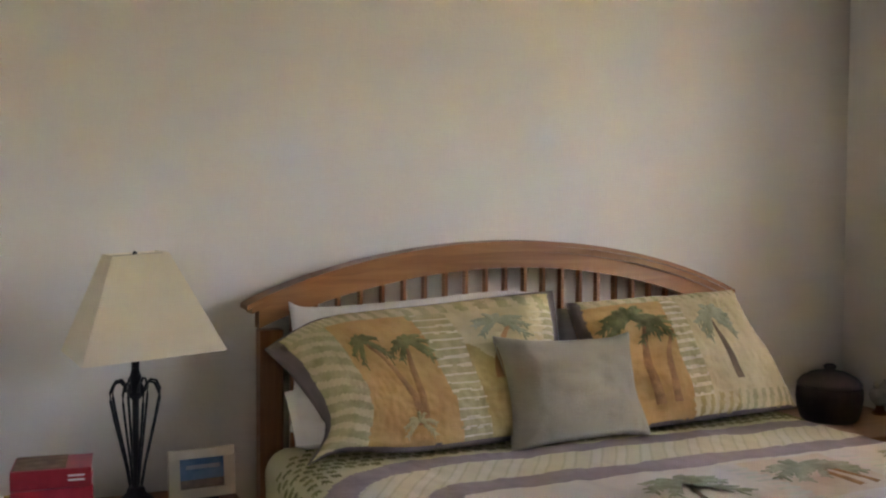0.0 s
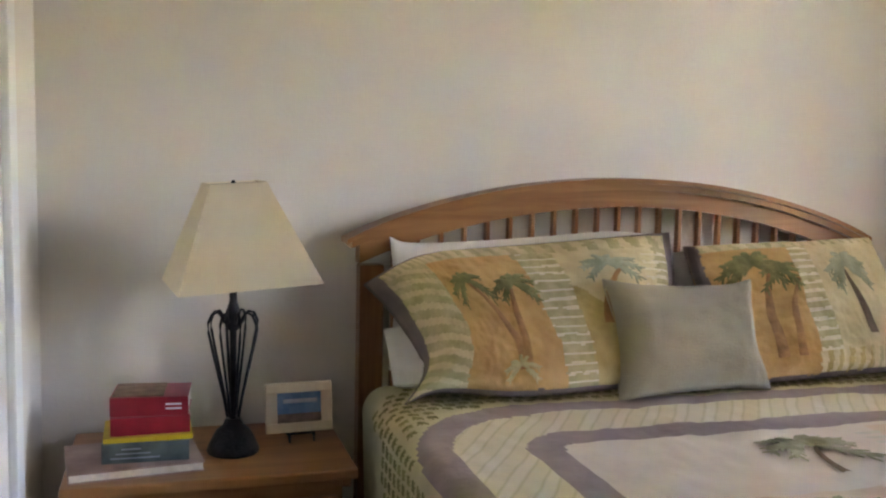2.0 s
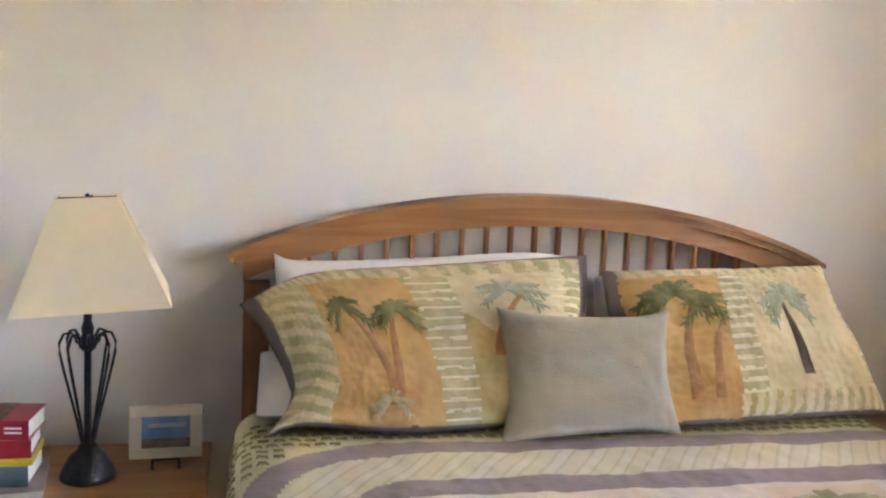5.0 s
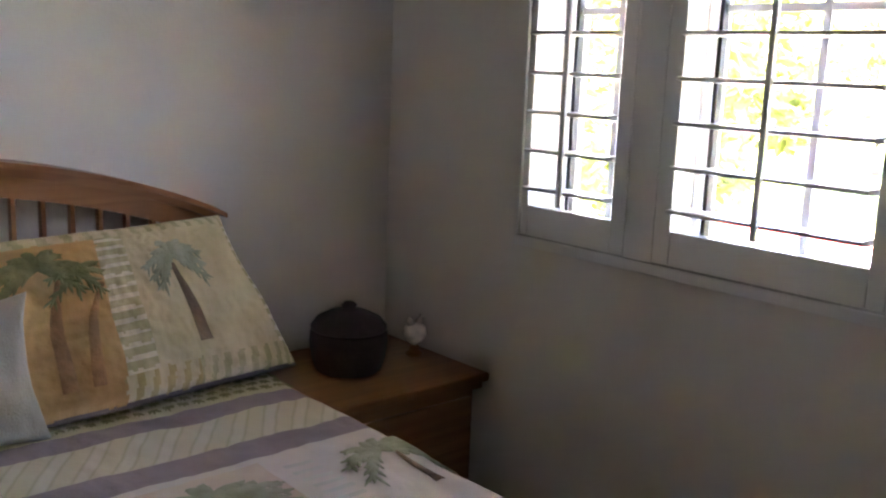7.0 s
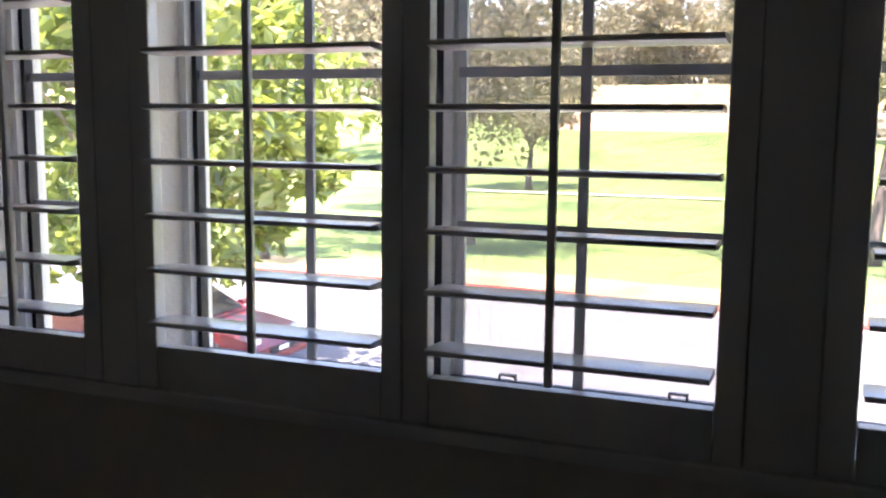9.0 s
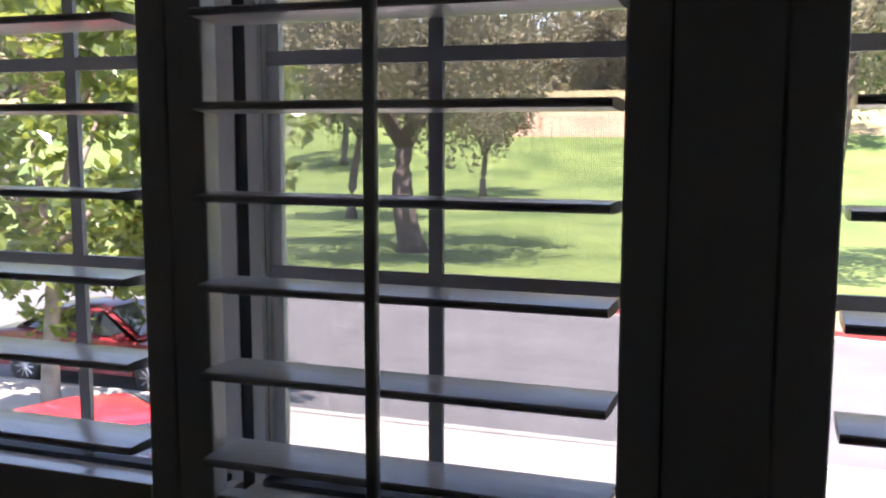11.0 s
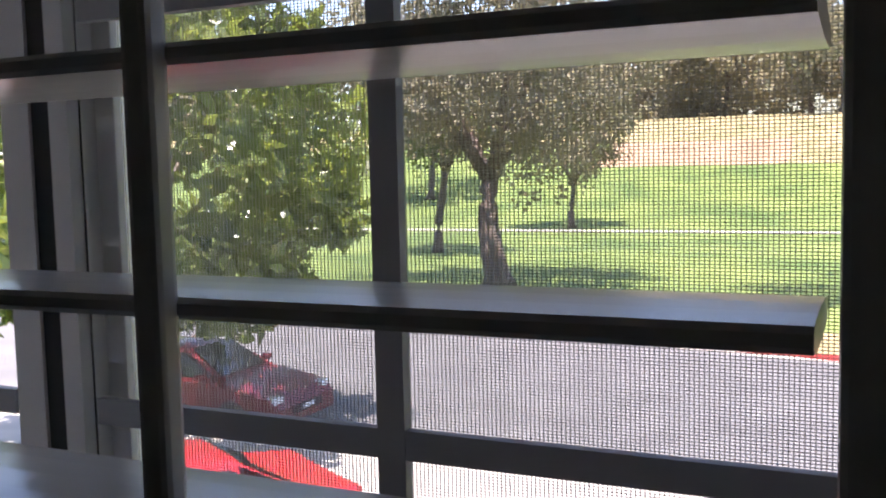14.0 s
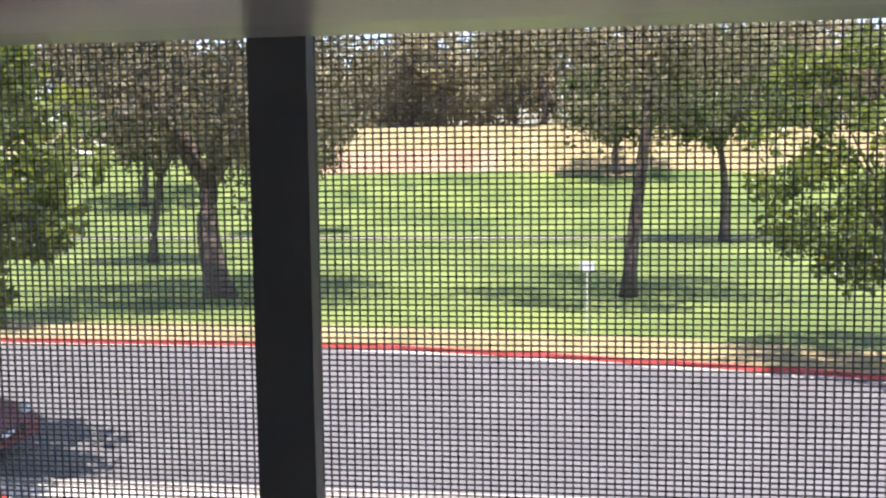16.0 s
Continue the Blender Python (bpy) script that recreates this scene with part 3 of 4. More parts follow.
def pillow(name, top, bottom, left, right, thick, materials, label, print_of=None, category="pillow", rumple=.7, puff=2.4, inset=0.0, pucker=.0, nu=40, nv=28):
    """A stuffed cushion between four edge lines (left to right, bottom to top); returns it and a way to lay prints on its front."""
    TL, TR, BR, BL = Vector(top[0]), Vector(top[-1]), Vector(bottom[-1]), Vector(bottom[0])
    ctr = (TL + TR + BR + BL) / 4
    nrm = (TR - TL + BR - BL).cross(TL - BL + TR - BR).normalized()
    if nrm.y > 0:
        nrm = -nrm
    left, right = [BL] + left + [TL], [BR] + right + [TR]

    def surf(u, v, side=1):
        s, t = min(max((u + 1) / 2, 0), 1), min(max((v + 1) / 2, 0), 1)
        p = curve(bottom, s) * (1 - t) + curve(top, s) * t + curve(left, t) * (1 - s) + curve(right, t) * s
        p -= BL * (1 - s) * (1 - t) + BR * s * (1 - t) + TL * (1 - s) * t + TR * s * t
        b = max(0, 1 - abs(u / (1 - inset)) ** puff) * max(0, 1 - abs(v / (1 - inset)) ** puff)
        cx = ctr.x * 7
        crease = rumple * (.020 * noise.noise((u * 2.2 + cx, v * 2.0, side)) + .010 * noise.noise((u * 6 + cx, v * 4, side + 3)))
        crease += rumple * .010 * noise.noise((u * 9 + cx, v * 2.5, 5)) * abs(v) ** 3
        crease += pucker * noise.noise((u * 26 + cx, v * 13, side)) + pucker * .6 * noise.noise((u * 9, v * 24 + cx, side + 7))
        return p + nrm * (side * thick * b ** .5 + crease * side * (b ** .3 * .85 + .15))

    bm = bmesh.new()
    for side in (1, -1):
        g = [[bm.verts.new(surf(-1 + 2 * i / nu, -1 + 2 * j / nv, side) - ctr + (nrm * .003 * side)) for j in range(nv + 1)] for i in range(nu + 1)]
        for i in range(nu):
            for j in range(nv):
                q = (g[i][j], g[i + 1][j], g[i + 1][j + 1], g[i][j + 1])
                f = bm.faces.new(q if side == 1 else q[::-1])
                f.smooth = True
                if print_of:
                    s, t = (i + .5) / nu, (j + .5) / nv
                    f.material_index = print_of(s + .006 * noise.noise((s * 30, t * 30, 1)), t + .008 * noise.noise((s * 30, t * 30, 4)))
    bmesh.ops.remove_doubles(bm, verts=bm.verts, dist=.0005)
    e = tagged(obj(name, bm, materials), label, category)
    e.location = ctr
    return e, lambda u, v, lift: surf(u, v) + nrm * (lift + .004)


SHAM_PRINT = [M_MAUVE, M_CREAM, M_SHAM, M_PEACH, M_BAR, M_GOLD]


def wide_sham(s, t):
    """Border, leaf stripes, peach panel, ladder and gold panel across the wide sham."""
    if s < .055 + .05 * t or t > (.945 if s < .5 else .962) or t < .035 or s > .972:
        return 0
    if t > .845:
        return 1 if (s * 24 + t * 2.5) % 1 < .5 else 2
    if s < .345:
        return 1 if (t * 11 + s * 5) % 1 < .45 else 2
    if s < .66 - .03 * t:
        return 3
    if s < .75 - .03 * t:
        return 4 if (t * 19) % 1 < .24 else 2
    if s < .90:
        return 1 if t > .52 + .1 * math.sin(s * 20) else 5
    return 4 if (t * 19) % 1 < .28 else 2 if s > .93 else 1


def single_sham(s, t):
    """Peach panel, ladder and a cream panel for one palm."""
    if s < .05 or t < .03:
        return 0
    if t > .87:
        return 1 if (s * 17 + t * 2) % 1 < .6 else 2
    if t < .17 and s > .36:
        return 1 if (s * 20 - t * 2) % 1 < .55 else 5 if s < .6 else 2
    if s < .37:
        return 3
    if s < .47:
        return 4 if (t * 18) % 1 < .32 else 2
    if s > .93:
        return 4 if (t * 18) % 1 < .32 else 2
    return 1


pillow("white_pillow", [(-2.091, -.10, 1.138), (-2.045, -.10, 1.122), (-1.92, -.10, 1.122), (-1.70, -.10, 1.134), (-1.46, -.10, 1.150), (-1.33, -.10, 1.14)], [(-2.105, -.17, .80), (-1.34, -.17, .80)], [(-2.082, -.13, .98)], [(-1.34, -.13, .98)], .038, M_WHITE, "white cotton pillow propped against the headboard", rumple=.5)
pillow("white_pillow", [(-1.26, -.10, 1.09), (-.68, -.10, 1.09)], [(-1.28, -.16, .80), (-.66, -.16, .80)], [(-1.26, -.12, .95)], [(-.67, -.12, .95)], .035, M_WHITE, "white cotton pillow hidden behind a printed sham")
pillow("white_pillow", [(-2.12, -.17, .905), (-1.50, -.17, .905)], [(-2.13, -.33, .80), (-1.50, -.33, .80)], [(-2.125, -.25, .86)], [(-1.50, -.25, .86)], .04, M_WHITE, "white cotton pillow lying under the printed sham")
sham, on1 = pillow("pillow_sham", [(-2.172, -.165, 1.022), (-2.085, -.150, 1.068), (-1.975, -.145, 1.100), (-1.67, -.14, 1.122), (-1.300, -.14, 1.150)], [(-2.118, -.37, .757), (-2.03, -.39, .792), (-1.85, -.40, .777), (-1.62, -.39, .777), (-1.37, -.36, .785)], [(-2.055, -.32, .838), (-2.108, -.22, .95)], [(-1.36, -.28, .90), (-1.315, -.20, 1.03)], .075, SHAM_PRINT, "cream and green quilted palm sham with mauve flange", wide_sham, inset=.05, pucker=.0035, rumple=.6, nu=150, nv=90)
sham2, on2 = pillow("pillow_sham", [(-1.262, -.155, 1.112), (-.985, -.145, 1.118), (-.79, -.14, 1.124), (-.628, -.14, 1.134)], [(-1.22, -.39, .772), (-1.0, -.39, .778), (-.75, -.36, .778), (-.505, -.31, .768)], [(-1.26, -.27, .95)], [(-.545, -.24, .90), (-.60, -.17, 1.04)], .070, SHAM_PRINT, "cream quilted sham with a single green palm", single_sham, inset=.03, pucker=.0035, rumple=.6, nu=130, nv=90)


def scaled(place, ku, kv, u0, v0):
    """Prints in metres on a cushion measured in half-widths."""
    return lambda u, v, lift: place(u0 + u / ku, v0 + v / kv, lift)


def palm_print(place, parent, trunks, crowns, trunk_mat, frond_mat, trunk_label, frond_label):
    s = Skin(place, .003)
    for u, v, h, w, lean in trunks:
        s.trunk(u, v, h, w, lean)
    s.done("palm_trunk", trunk_mat, parent, trunk_label)
    s = Skin(place, .004)
    for u, v, r, n in crowns:
        s.crown(u, v, r, rng, n)
    s.done("palm_fronds", frond_mat, parent, frond_label)


rng = random.Random(2)
m1 = scaled(on1, .42, .20, .00, -.80)
palm_print(m1, sham, [(.030, .02, .20, .017, -.33), (.040, .02, .19, .015, .14)], [(-.045, .225, .062, 9), (.075, .212, .056, 9)], M_TRUNKP, M_FROND, "tan appliqué palm trunks", "olive green appliqué fronds")
s = Skin(m1, .003)
s.crown(.02, .03, .045, rng, 7)
s.done("grass_tuft", M_SHAM, sham, "olive green appliqué tuft")
palm_print(scaled(on1, .42, .20, .60, -.1), sham, [(0, -.03, .13, .012, .3)], [(.02, .115, .055, 8)], M_TRUNKP, M_FROND2, "tan appliqué palm trunk", "soft green appliqué fronds")
palm_print(scaled(on2, .34, .19, .26, -.52), sham2, [(.012, .0, .15, .022, -.1)], [(.005, .165, .088, 11)], M_TRUNKD, M_FROND2, "dark brown appliqué trunk", "pale green appliqué fronds")
palm_print(scaled(on2, .34, .19, -.58, -.7), sham2, [(.0, .0, .19, .018, .15), (.05, .0, .17, .016, .3)], [(.0, .22, .085, 10), (.06, .20, .06, 7)], M_TRUNKP, M_FROND, "tan appliqué palm trunks", "olive green appliqué fronds")
pillow("throw_cushion", [(-1.578, -.30, 1.046), (-1.47, -.31, 1.026), (-1.25, -.31, 1.022), (-1.140, -.30, 1.038)], [(-1.585, -.43, .757), (-1.47, -.44, .772), (-1.26, -.43, .775), (-1.140, -.42, .760)], [(-1.560, -.38, .85), (-1.562, -.34, .96)], [(-1.158, -.37, .85), (-1.160, -.33, .96)], .060, M_SAGE, "sage grey suede throw cushion leaning on the shams", category="cushion", rumple=.5, puff=2.2, pucker=.0012, nu=60, nv=50)

# ---- nightstands ----


def nightstand(at, w, d, h, material, label):
    e = thing("nightstand", label, "nightstand", at, "pair of nightstands")
    part("top", box(-w / 2, w / 2, -d / 2, d / 2, h - .024, h, .006), material, e)
    part("cornice", box(-w / 2 + .012, w / 2 - .012, -d / 2 + .012, d / 2 - .005, h - .045, h - .0245, .006), material, e)
    bm = box(-w / 2 + .03, w / 2 - .03, -d / 2 + .032, d / 2 - .01, .06, h - .0455, .003)
    part("body", bm, material, e)
    for z0, z1 in ((.36, h - .065), (.09, .345)):
        dr = part("drawer", box(-w / 2 + .045, w / 2 - .045, -d / 2 + .016, -d / 2 + .031, z0, z1, .005), material, e)
        kn = part("knob", lathe([(.006, 0), (.006, .012), (.015, .018), (.016, .024), (.010, .029)], 16), M_IRON, dr, "dark metal knob", True)
        kn.matrix_local = pose(0, -d / 2 + .016, (z0 + z1) / 2, 90, 0, 0)
    for x in (-1, 1):
        for y in (-1, 1):
            part("foot", box(x * (w / 2 - .06) - .03, x * (w / 2 - .06) + .03, y * (d / 2 - .07) - .03, y * (d / 2 - .07) + .03, 0, .06, .004), material, e)
    return e


nightstand((-2.552, -.232, 0), .635, .42, .64, M_OAK, "honey-coloured wooden nightstand beside the bed")
nightstand((-.286, -.245, 0), .588, .47, .70, M_NS2, "honey-brown wooden nightstand in the corner under the window")

# ---- lamp ----
LX, LY, LZ = -2.50, -.25, .64
lamp = thing("table_lamp", "black iron cage table lamp with a cream shade", "table lamp", (LX, LY, LZ))
part("base", lathe([(.060, 0), (.062, .006), (.058, .016), (.052, .03), (.040, .052), (.024, .066), (.018, .08)], 36), M_IRON, lamp, smooth=True)
part("stem", lathe([(.008, .07), (.008, .29), (.018, .30), (.022, .315), (.012, .33), (.014, .345), (.009, .36), (.009, .43)], 20), M_IRON, lamp, smooth=True)
for k in range(8):
    a = 2 * math.pi * k / 8 + .2
    pts = []
    for r, z in ((.014, .085), (.022, .13), (.036, .19), (.050, .25), (.058, .29), (.059, .312), (.050, .332), (.036, .336), (.026, .325), (.022, .310)):
        pts.append((r * math.cos(a), r * math.sin(a), z))
    part("cage_rib", tube(pts, .0034, 6), M_IRON, lamp, smooth=True)
bm = bmesh.new()
tw, bw, z0, z1 = .064, .160, .408, .640
rot = radians(6)
loops = []
for hw, z in ((bw, z0), (tw, z1), (tw - .003, z1), (bw - .003, z0)):
    loops.append([bm.verts.new((hw * sx * math.cos(rot) - hw * sy * math.sin(rot), hw * sx * math.sin(rot) + hw * sy * math.cos(rot), z)) for sx, sy in ((-1, -1), (1, -1), (1, 1), (-1, 1))])
for a, b in zip(loops, loops[1:] + loops[:1]):
    for k in range(4):
        bm.faces.new((a[k], a[(k + 1) % 4], b[(k + 1) % 4], b[k]))
bmesh.ops.recalc_face_normals(bm, faces=bm.faces)
shade = part("shade", bm, M_SHADE, lamp, "square tapered cream linen shade")
shade.matrix_local = pose(.040, 0, 0, 0, -3.5, 0)
bm = tube([(-tw, 0, z1 - .004), (tw, 0, z1 - .004)], .0022, 6)
tube([(0, -tw, z1 - .004), (0, tw, z1 - .004)], .0022, 6, bm)
part("shade_carrier", bm, M_IRON, lamp).matrix_local = pose(.040, 0, 0, 0, -3.5, 0)
part("finial", lathe([(.004, .632), (.004, .637), (.006, .639), (.004, .642), (.001, .644)], 12), M_IRON, lamp, smooth=True)
part("harp", tube([(.0, 0, .43), (.0, 0, .64)], .003, 6), M_IRON, lamp)

# ---- books ----


def book(at, w, d, h, cover, label, rz=0, name="book", spine=True):
    e = thing(name, label, "book", at, "stack of books on the nightstand", rz)
    bm = box(-w / 2, w / 2, -d / 2, d / 2, 0, .0025, .0006)
    box(-w / 2, w / 2, -d / 2, d / 2, h - .0025, h, .0006, bm=bm)
    if spine:
        box(-w / 2, w / 2, -d / 2, -d / 2 + .003, .0025, h - .0025, bm=bm)
    part("cover", bm, cover, e)
    part("pages", box(-w / 2 + .003, w / 2 - .003, -d / 2 + .0035, d / 2 - .004, .003, h - .003), M_PAPER, e)
    return e


z = .6405
book((-2.725, -.29, z), .285, .215, .022, M_MAGAZ, "large worn pinkish magazine lying under the stack", 7, "magazine", False)
z += .0225
e = book((-2.695, -.285, z), .185, .15, .046, M_TEAL, "dark teal paperback with pale cover print", -1)
for q in range(3):
    part("title_bar", box(-.075 + q * .012, .03 - q * .02, -.0765, -.0752, .010 + q * .010, .013 + q * .010), M_PHOTO_CLOUD, e, "pale blue printed title line")
z += .0465
book((-2.692, -.285, z), .19, .15, .011, M_YELLOW, "thin bright yellow book in the stack", 1)
z += .0115
e = book((-2.688, -.280, z), .17, .135, .040, M_RED, "thick dark red hardback in the stack", 2)
z += .0405
e = book((-2.683, -.275, z), .168, .13, .042, M_RED, "red paperback with white lettering lying on top", -5)
for q in range(2):
    part("title_bar", box(.035, .07, -.0665, -.0652, .014 + q * .010, .018 + q * .010), M_SIGN, e, "white printed title line")
part("bookmark_flap", box(-.08, .03, -.06, .06, .0425, .0445), M_TRUNKD, e, "dark printed cover panel")

# ---- photo on an easel ----
photo = thing("photo_frame", "small pale wooden frame with a seaside photo", "photo frame", (-2.335, -.195, .641), rz=4)
TILT = -8


def tilted(name, bm, material, lab=""):
    p = part(name, bm, material, photo, lab)
    p.matrix_local = pose(0, 0, .02, TILT, 0, 0)
    return p


bm = bmesh.new()
for a in ((-.083, .083, 0, .024), (-.083, .083, .098, .122)):
    box(a[0], a[1], -.007, .007, a[2], a[3], .002, bm=bm)
for a in ((-.083, -.055), (.055, .083)):
    box(a[0], a[1], -.0069, .0069, .0241, .0979, .0, bm=bm)
tilted("frame_border", bm, M_FRAMEW)
tilted("picture", box(-.056, .056, -.0035, .003, .023, .099), M_PHOTO_SKY, "blue sea and sky photo")
tilted("picture_shore", box(-.056, .056, -.0045, -.0037, .023, .046), M_PHOTO_LAND, "brown shore in the photo")
tilted("picture_cloud", box(-.040, .045, -.0043, -.0037, .072, .082), M_PHOTO_CLOUD, "pale clouds in the photo")
bm = bmesh.new()
for x in (-.03, .03):
    tube([(x, -.03, .003), (x, -.028, .014), (x, -.008, .018), (x, .01, .016), (x * .8, .05, .003)], .0032, 6, bm)
    tube([(x, -.03, .003), (x, -.034, .018), (x, -.028, .026)], .003, 6, bm)
tube([(-.03, -.008, .018), (.03, -.008, .018)], .003, 6, bm)
part("easel", bm, M_IRON, photo, "black metal easel", True)

# ---- right nightstand things ----
pot = thing("lidded_pot", "dark brown lidded pot on the nightstand", "pot", (-.292, -.235, .70))
part("bowl", lathe([(.084, 0), (.090, .006), (.100, .035), (.106, .075), (.104, .106), (.099, .114), (.095, .114)], 40), M_POT, pot, smooth=True)
part("lid", lathe([(.102, .115), (.103, .123), (.088, .143), (.056, .160), (.026, .166), (.016, .169), (.021, .180), (.012, .188)], 40), M_POT, pot, smooth=True)
orn = thing("glass_ornament", "small pale glass ornament on a wooden foot", "ornament", (-.060, -.235, .70))
part("foot", lathe([(.026, 0), (.026, .008), (.016, .014), (.012, .03)], 20), M_NS2, orn, smooth=True)
bm = lathe([(.012, .03), (.028, .045), (.036, .065), (.030, .085), (.014, .094)], 20)
part("globe", bm, M_CLEAR, orn, smooth=True)
bm = tube([(.01, 0, .088), (.022, 0, .105), (.018, 0, .118)], [.012, .010, .004], 8)
tube([(-.012, 0, .088), (-.022, 0, .104), (-.026, 0, .115)], [.011, .009, .003], 8, bm)
part("ears", bm, M_CLEAR, orn, smooth=True)

# ---- house shell outside ----
bm = box(-4.2, XW + WT, YB - .15, .15, FLOOR2, -.121)
tagged(obj("lower_storey", bm, M_STUCCO), "beige stucco lower storey of the house", "house wall", kind="structure")
# Unseen roof slabs; the eave was added to keep sun off the windows.
bm = bmesh.new()
for x0, x1, za, zb in ((-5.0, -2.0, 2.72, 3.7), (-2.0, 1.0, 3.7, 2.72)):
    v = [bm.verts.new(p) for p in ((x0, YB - .6, za), (x1, YB - .6, zb), (x1, .7, zb), (x0, .7, za), (x0, YB - .6, za + .15), (x1, YB - .6, zb + .15), (x1, .7, zb + .15), (x0, .7, za + .15))]
    for f in ((0, 3, 2, 1), (4, 5, 6, 7), (0, 1, 5, 4), (2, 3, 7, 6), (1, 2, 6, 5), (3, 0, 4, 7)):
        bm.faces.new([v[k] for k in f])
tagged(obj("roof", bm, M_BRICK), "unseen shallow tiled roof, its eave added to shade the windows", "roof", kind="structure")

# ---- ground ----
KERB = 22.9


def kerb_x(y):
    d = max(0.0, 5 - y)
    return KERB - .095 * min(d, 30) ** 1.3


def rise(x):
    """Height of the park above the kerb's foot."""
    def ss(a, b):
        q = min(1, max(0, (x - a) / (b - a)))
        return q * q * (3 - 2 * q)
    return .13 + 8.0 * ss(62, 112) + 1.3 * ss(88, 104) + 6 * ss(150, 420)


ylist = [-3000, -900, -300, -120, -70, -50] + [-40 + 2.5 * k for k in range(41)] + [70, 85, 110, 160, 300, 900, 3000]
near = [-3000, -900, -200, -60, -20, 0, 6, 12]
off = [0.0, .0001, .7, 1.5, 2.6, 4, 7, 11, 16, 22, 28, 34, 40, 46, 52, 58, 64, 68, 72, 76, 80, 85, 90, 100, 120, 160, 220, 320, 460, 900, 3000]
bm = bmesh.new()
cols = []
for y in ylist:
    kx = kerb_x(y)
    r = [bm.verts.new((x, y, FLOOR2)) for x in near]
    for o in off:
        x = kx + .13 + o
        r.append(bm.verts.new((x, y, FLOOR2 + (0 if o == 0 else rise(x) + .05 * noise.noise((x * .15, y * .15, 0)) * (o > 1)))))
    cols.append(r)
for a, b in zip(cols, cols[1:]):
    for k in range(len(a) - 1):
        f = bm.faces.new((a[k], a[k + 1], b[k + 1], b[k]))
        xm = (a[k].co.x + a[k + 1].co.x) / 2
        ko = k - len(near)
        f.material_index = 1 if 0 <= ko < 4 or (86 < xm < 96 and a[k].co.y < 3) or 96 <= xm < 170 else 2 if 86 < xm < 96 and a[k].co.y < 22 else 0
        f.smooth = ko > 2
bmesh.ops.recalc_face_normals(bm, faces=bm.faces)
tagged(obj("ground", bm, [M_GRASS, M_DRYGRASS, M_DIRT]), "mown park lawn with a dry verge and bare bank", "ground", kind="structure")

bm = bmesh.new()
ys = [-60 + 2 * k for k in range(91)]
prev = None
for y in ys:
    p = [bm.verts.new((12.15, y, FLOOR2 + .012)), bm.verts.new((kerb_x(y) - .001, y, FLOOR2 + .012))]
    if prev:
        bm.faces.new((prev[0], prev[1], p[1], p[0]))
    prev = p
tagged(obj("road", bm, M_ASPHALT), "sun-bleached grey asphalt street", "road", kind="structure")


def kerb_run(name, off0, off1, z0, z1, material, label, inner=None):
    bm = bmesh.new()
    prev = None
    for y in ys:
        x = inner if inner is not None else kerb_x(y)
        r = [bm.verts.new(p) for p in ((x + off0, y, FLOOR2 + z0), (x + off0 + .015, y, FLOOR2 + z1), (x + off1, y, FLOOR2 + z1), (x + off1, y, FLOOR2 + z0))]
        if prev:
            for k in range(4):
                bm.faces.new((prev[k], prev[(k + 1) % 4], r[(k + 1) % 4], r[k]))
        prev = r
    bmesh.ops.recalc_face_normals(bm, faces=bm.faces)
    return tagged(obj(name, bm, material), label, "kerb", kind="structure")


kerb_run("kerb_far", 0, .13, 0, .135, M_KERB, "red painted concrete kerb along the park")
kerb_run("gutter", -.22, -.002, .013, .022, M_CONC, "pale concrete gutter strip along the red kerb")
kerb_run("kerb_near", 0, .16, 0, .14, M_CONC, "pale concrete kerb on the house side", 12.0)
tagged(obj("pavement", box(10.4, 11.998, -60, 120, FLOOR2, FLOOR2 + .12), M_CONC), "pale sunlit concrete pavement beside the street", "pavement", kind="structure")
# Seen in part; carried on southward to bounce sunlight up into the room.
tagged(obj("driveway", box(.3, 10.398, -4.0, 6.5, FLOOR2, FLOOR2 + .10), M_CONC), "pale concrete driveway in front of the house", "driveway", kind="structure")
# pavers of the driveway
edge = tagged(obj("paver_edging", box(7.9, 10.38, 2.6, 5.9, FLOOR2, FLOOR2 + .098), M_CONC), "pinkish pavers laid along the driveway edge", "paving", kind="structure")
me = None
for i in range(12):
    for j in range(17):
        if me is None:
            p = part("paver", box(-.098, .098, -.092, .092, 0, .03, .006, seg=1), M_BRICK, edge)
            me = p.data
        else:
            p = new("paver", me)
            p.parent = edge
        p.location = (8.01 + i * .205, 2.71 + j * .194, FLOOR2 + .080)
bm = bmesh.new()
prev = None
for y in ys:
    r = []
    for x in (57.5, 58.0, 58.5):
        xx = x + .0009 * (y - 10) ** 2 * .25
        r.append(bm.verts.new((xx, y, FLOOR2 + rise(xx) + .09)))
    if prev:
        for k in range(2):
            bm.faces.new((prev[k], prev[k + 1], r[k + 1], r[k]))
    prev = r
tagged(obj("park_path", bm, M_CONC), "narrow pale path across the park lawn", "path", kind="structure")
# far hills
bm = bmesh.new()
top, bot = [], []
for k in range(60):
    a = radians(-75 + 150 * k / 59)
    h = 60 + 45 * noise.noise((k * .13, 2, 0)) + 10 * noise.noise((k * .6, 5, 0))
    x, y = 900 * math.cos(a), 900 * math.sin(a)
    top.append(bm.verts.new((x * 1.1, y * 1.1, h)))
    bot.append(bm.verts.new((x * .8, y * .8, -3)))
for k in range(59):
    bm.faces.new((bot[k], bot[k + 1], top[k + 1], top[k])).smooth = True
tagged(obj("backdrop", bm, M_HILL), "hazy wooded hills on the horizon", "hills", kind="structure")

# ---- trees ----


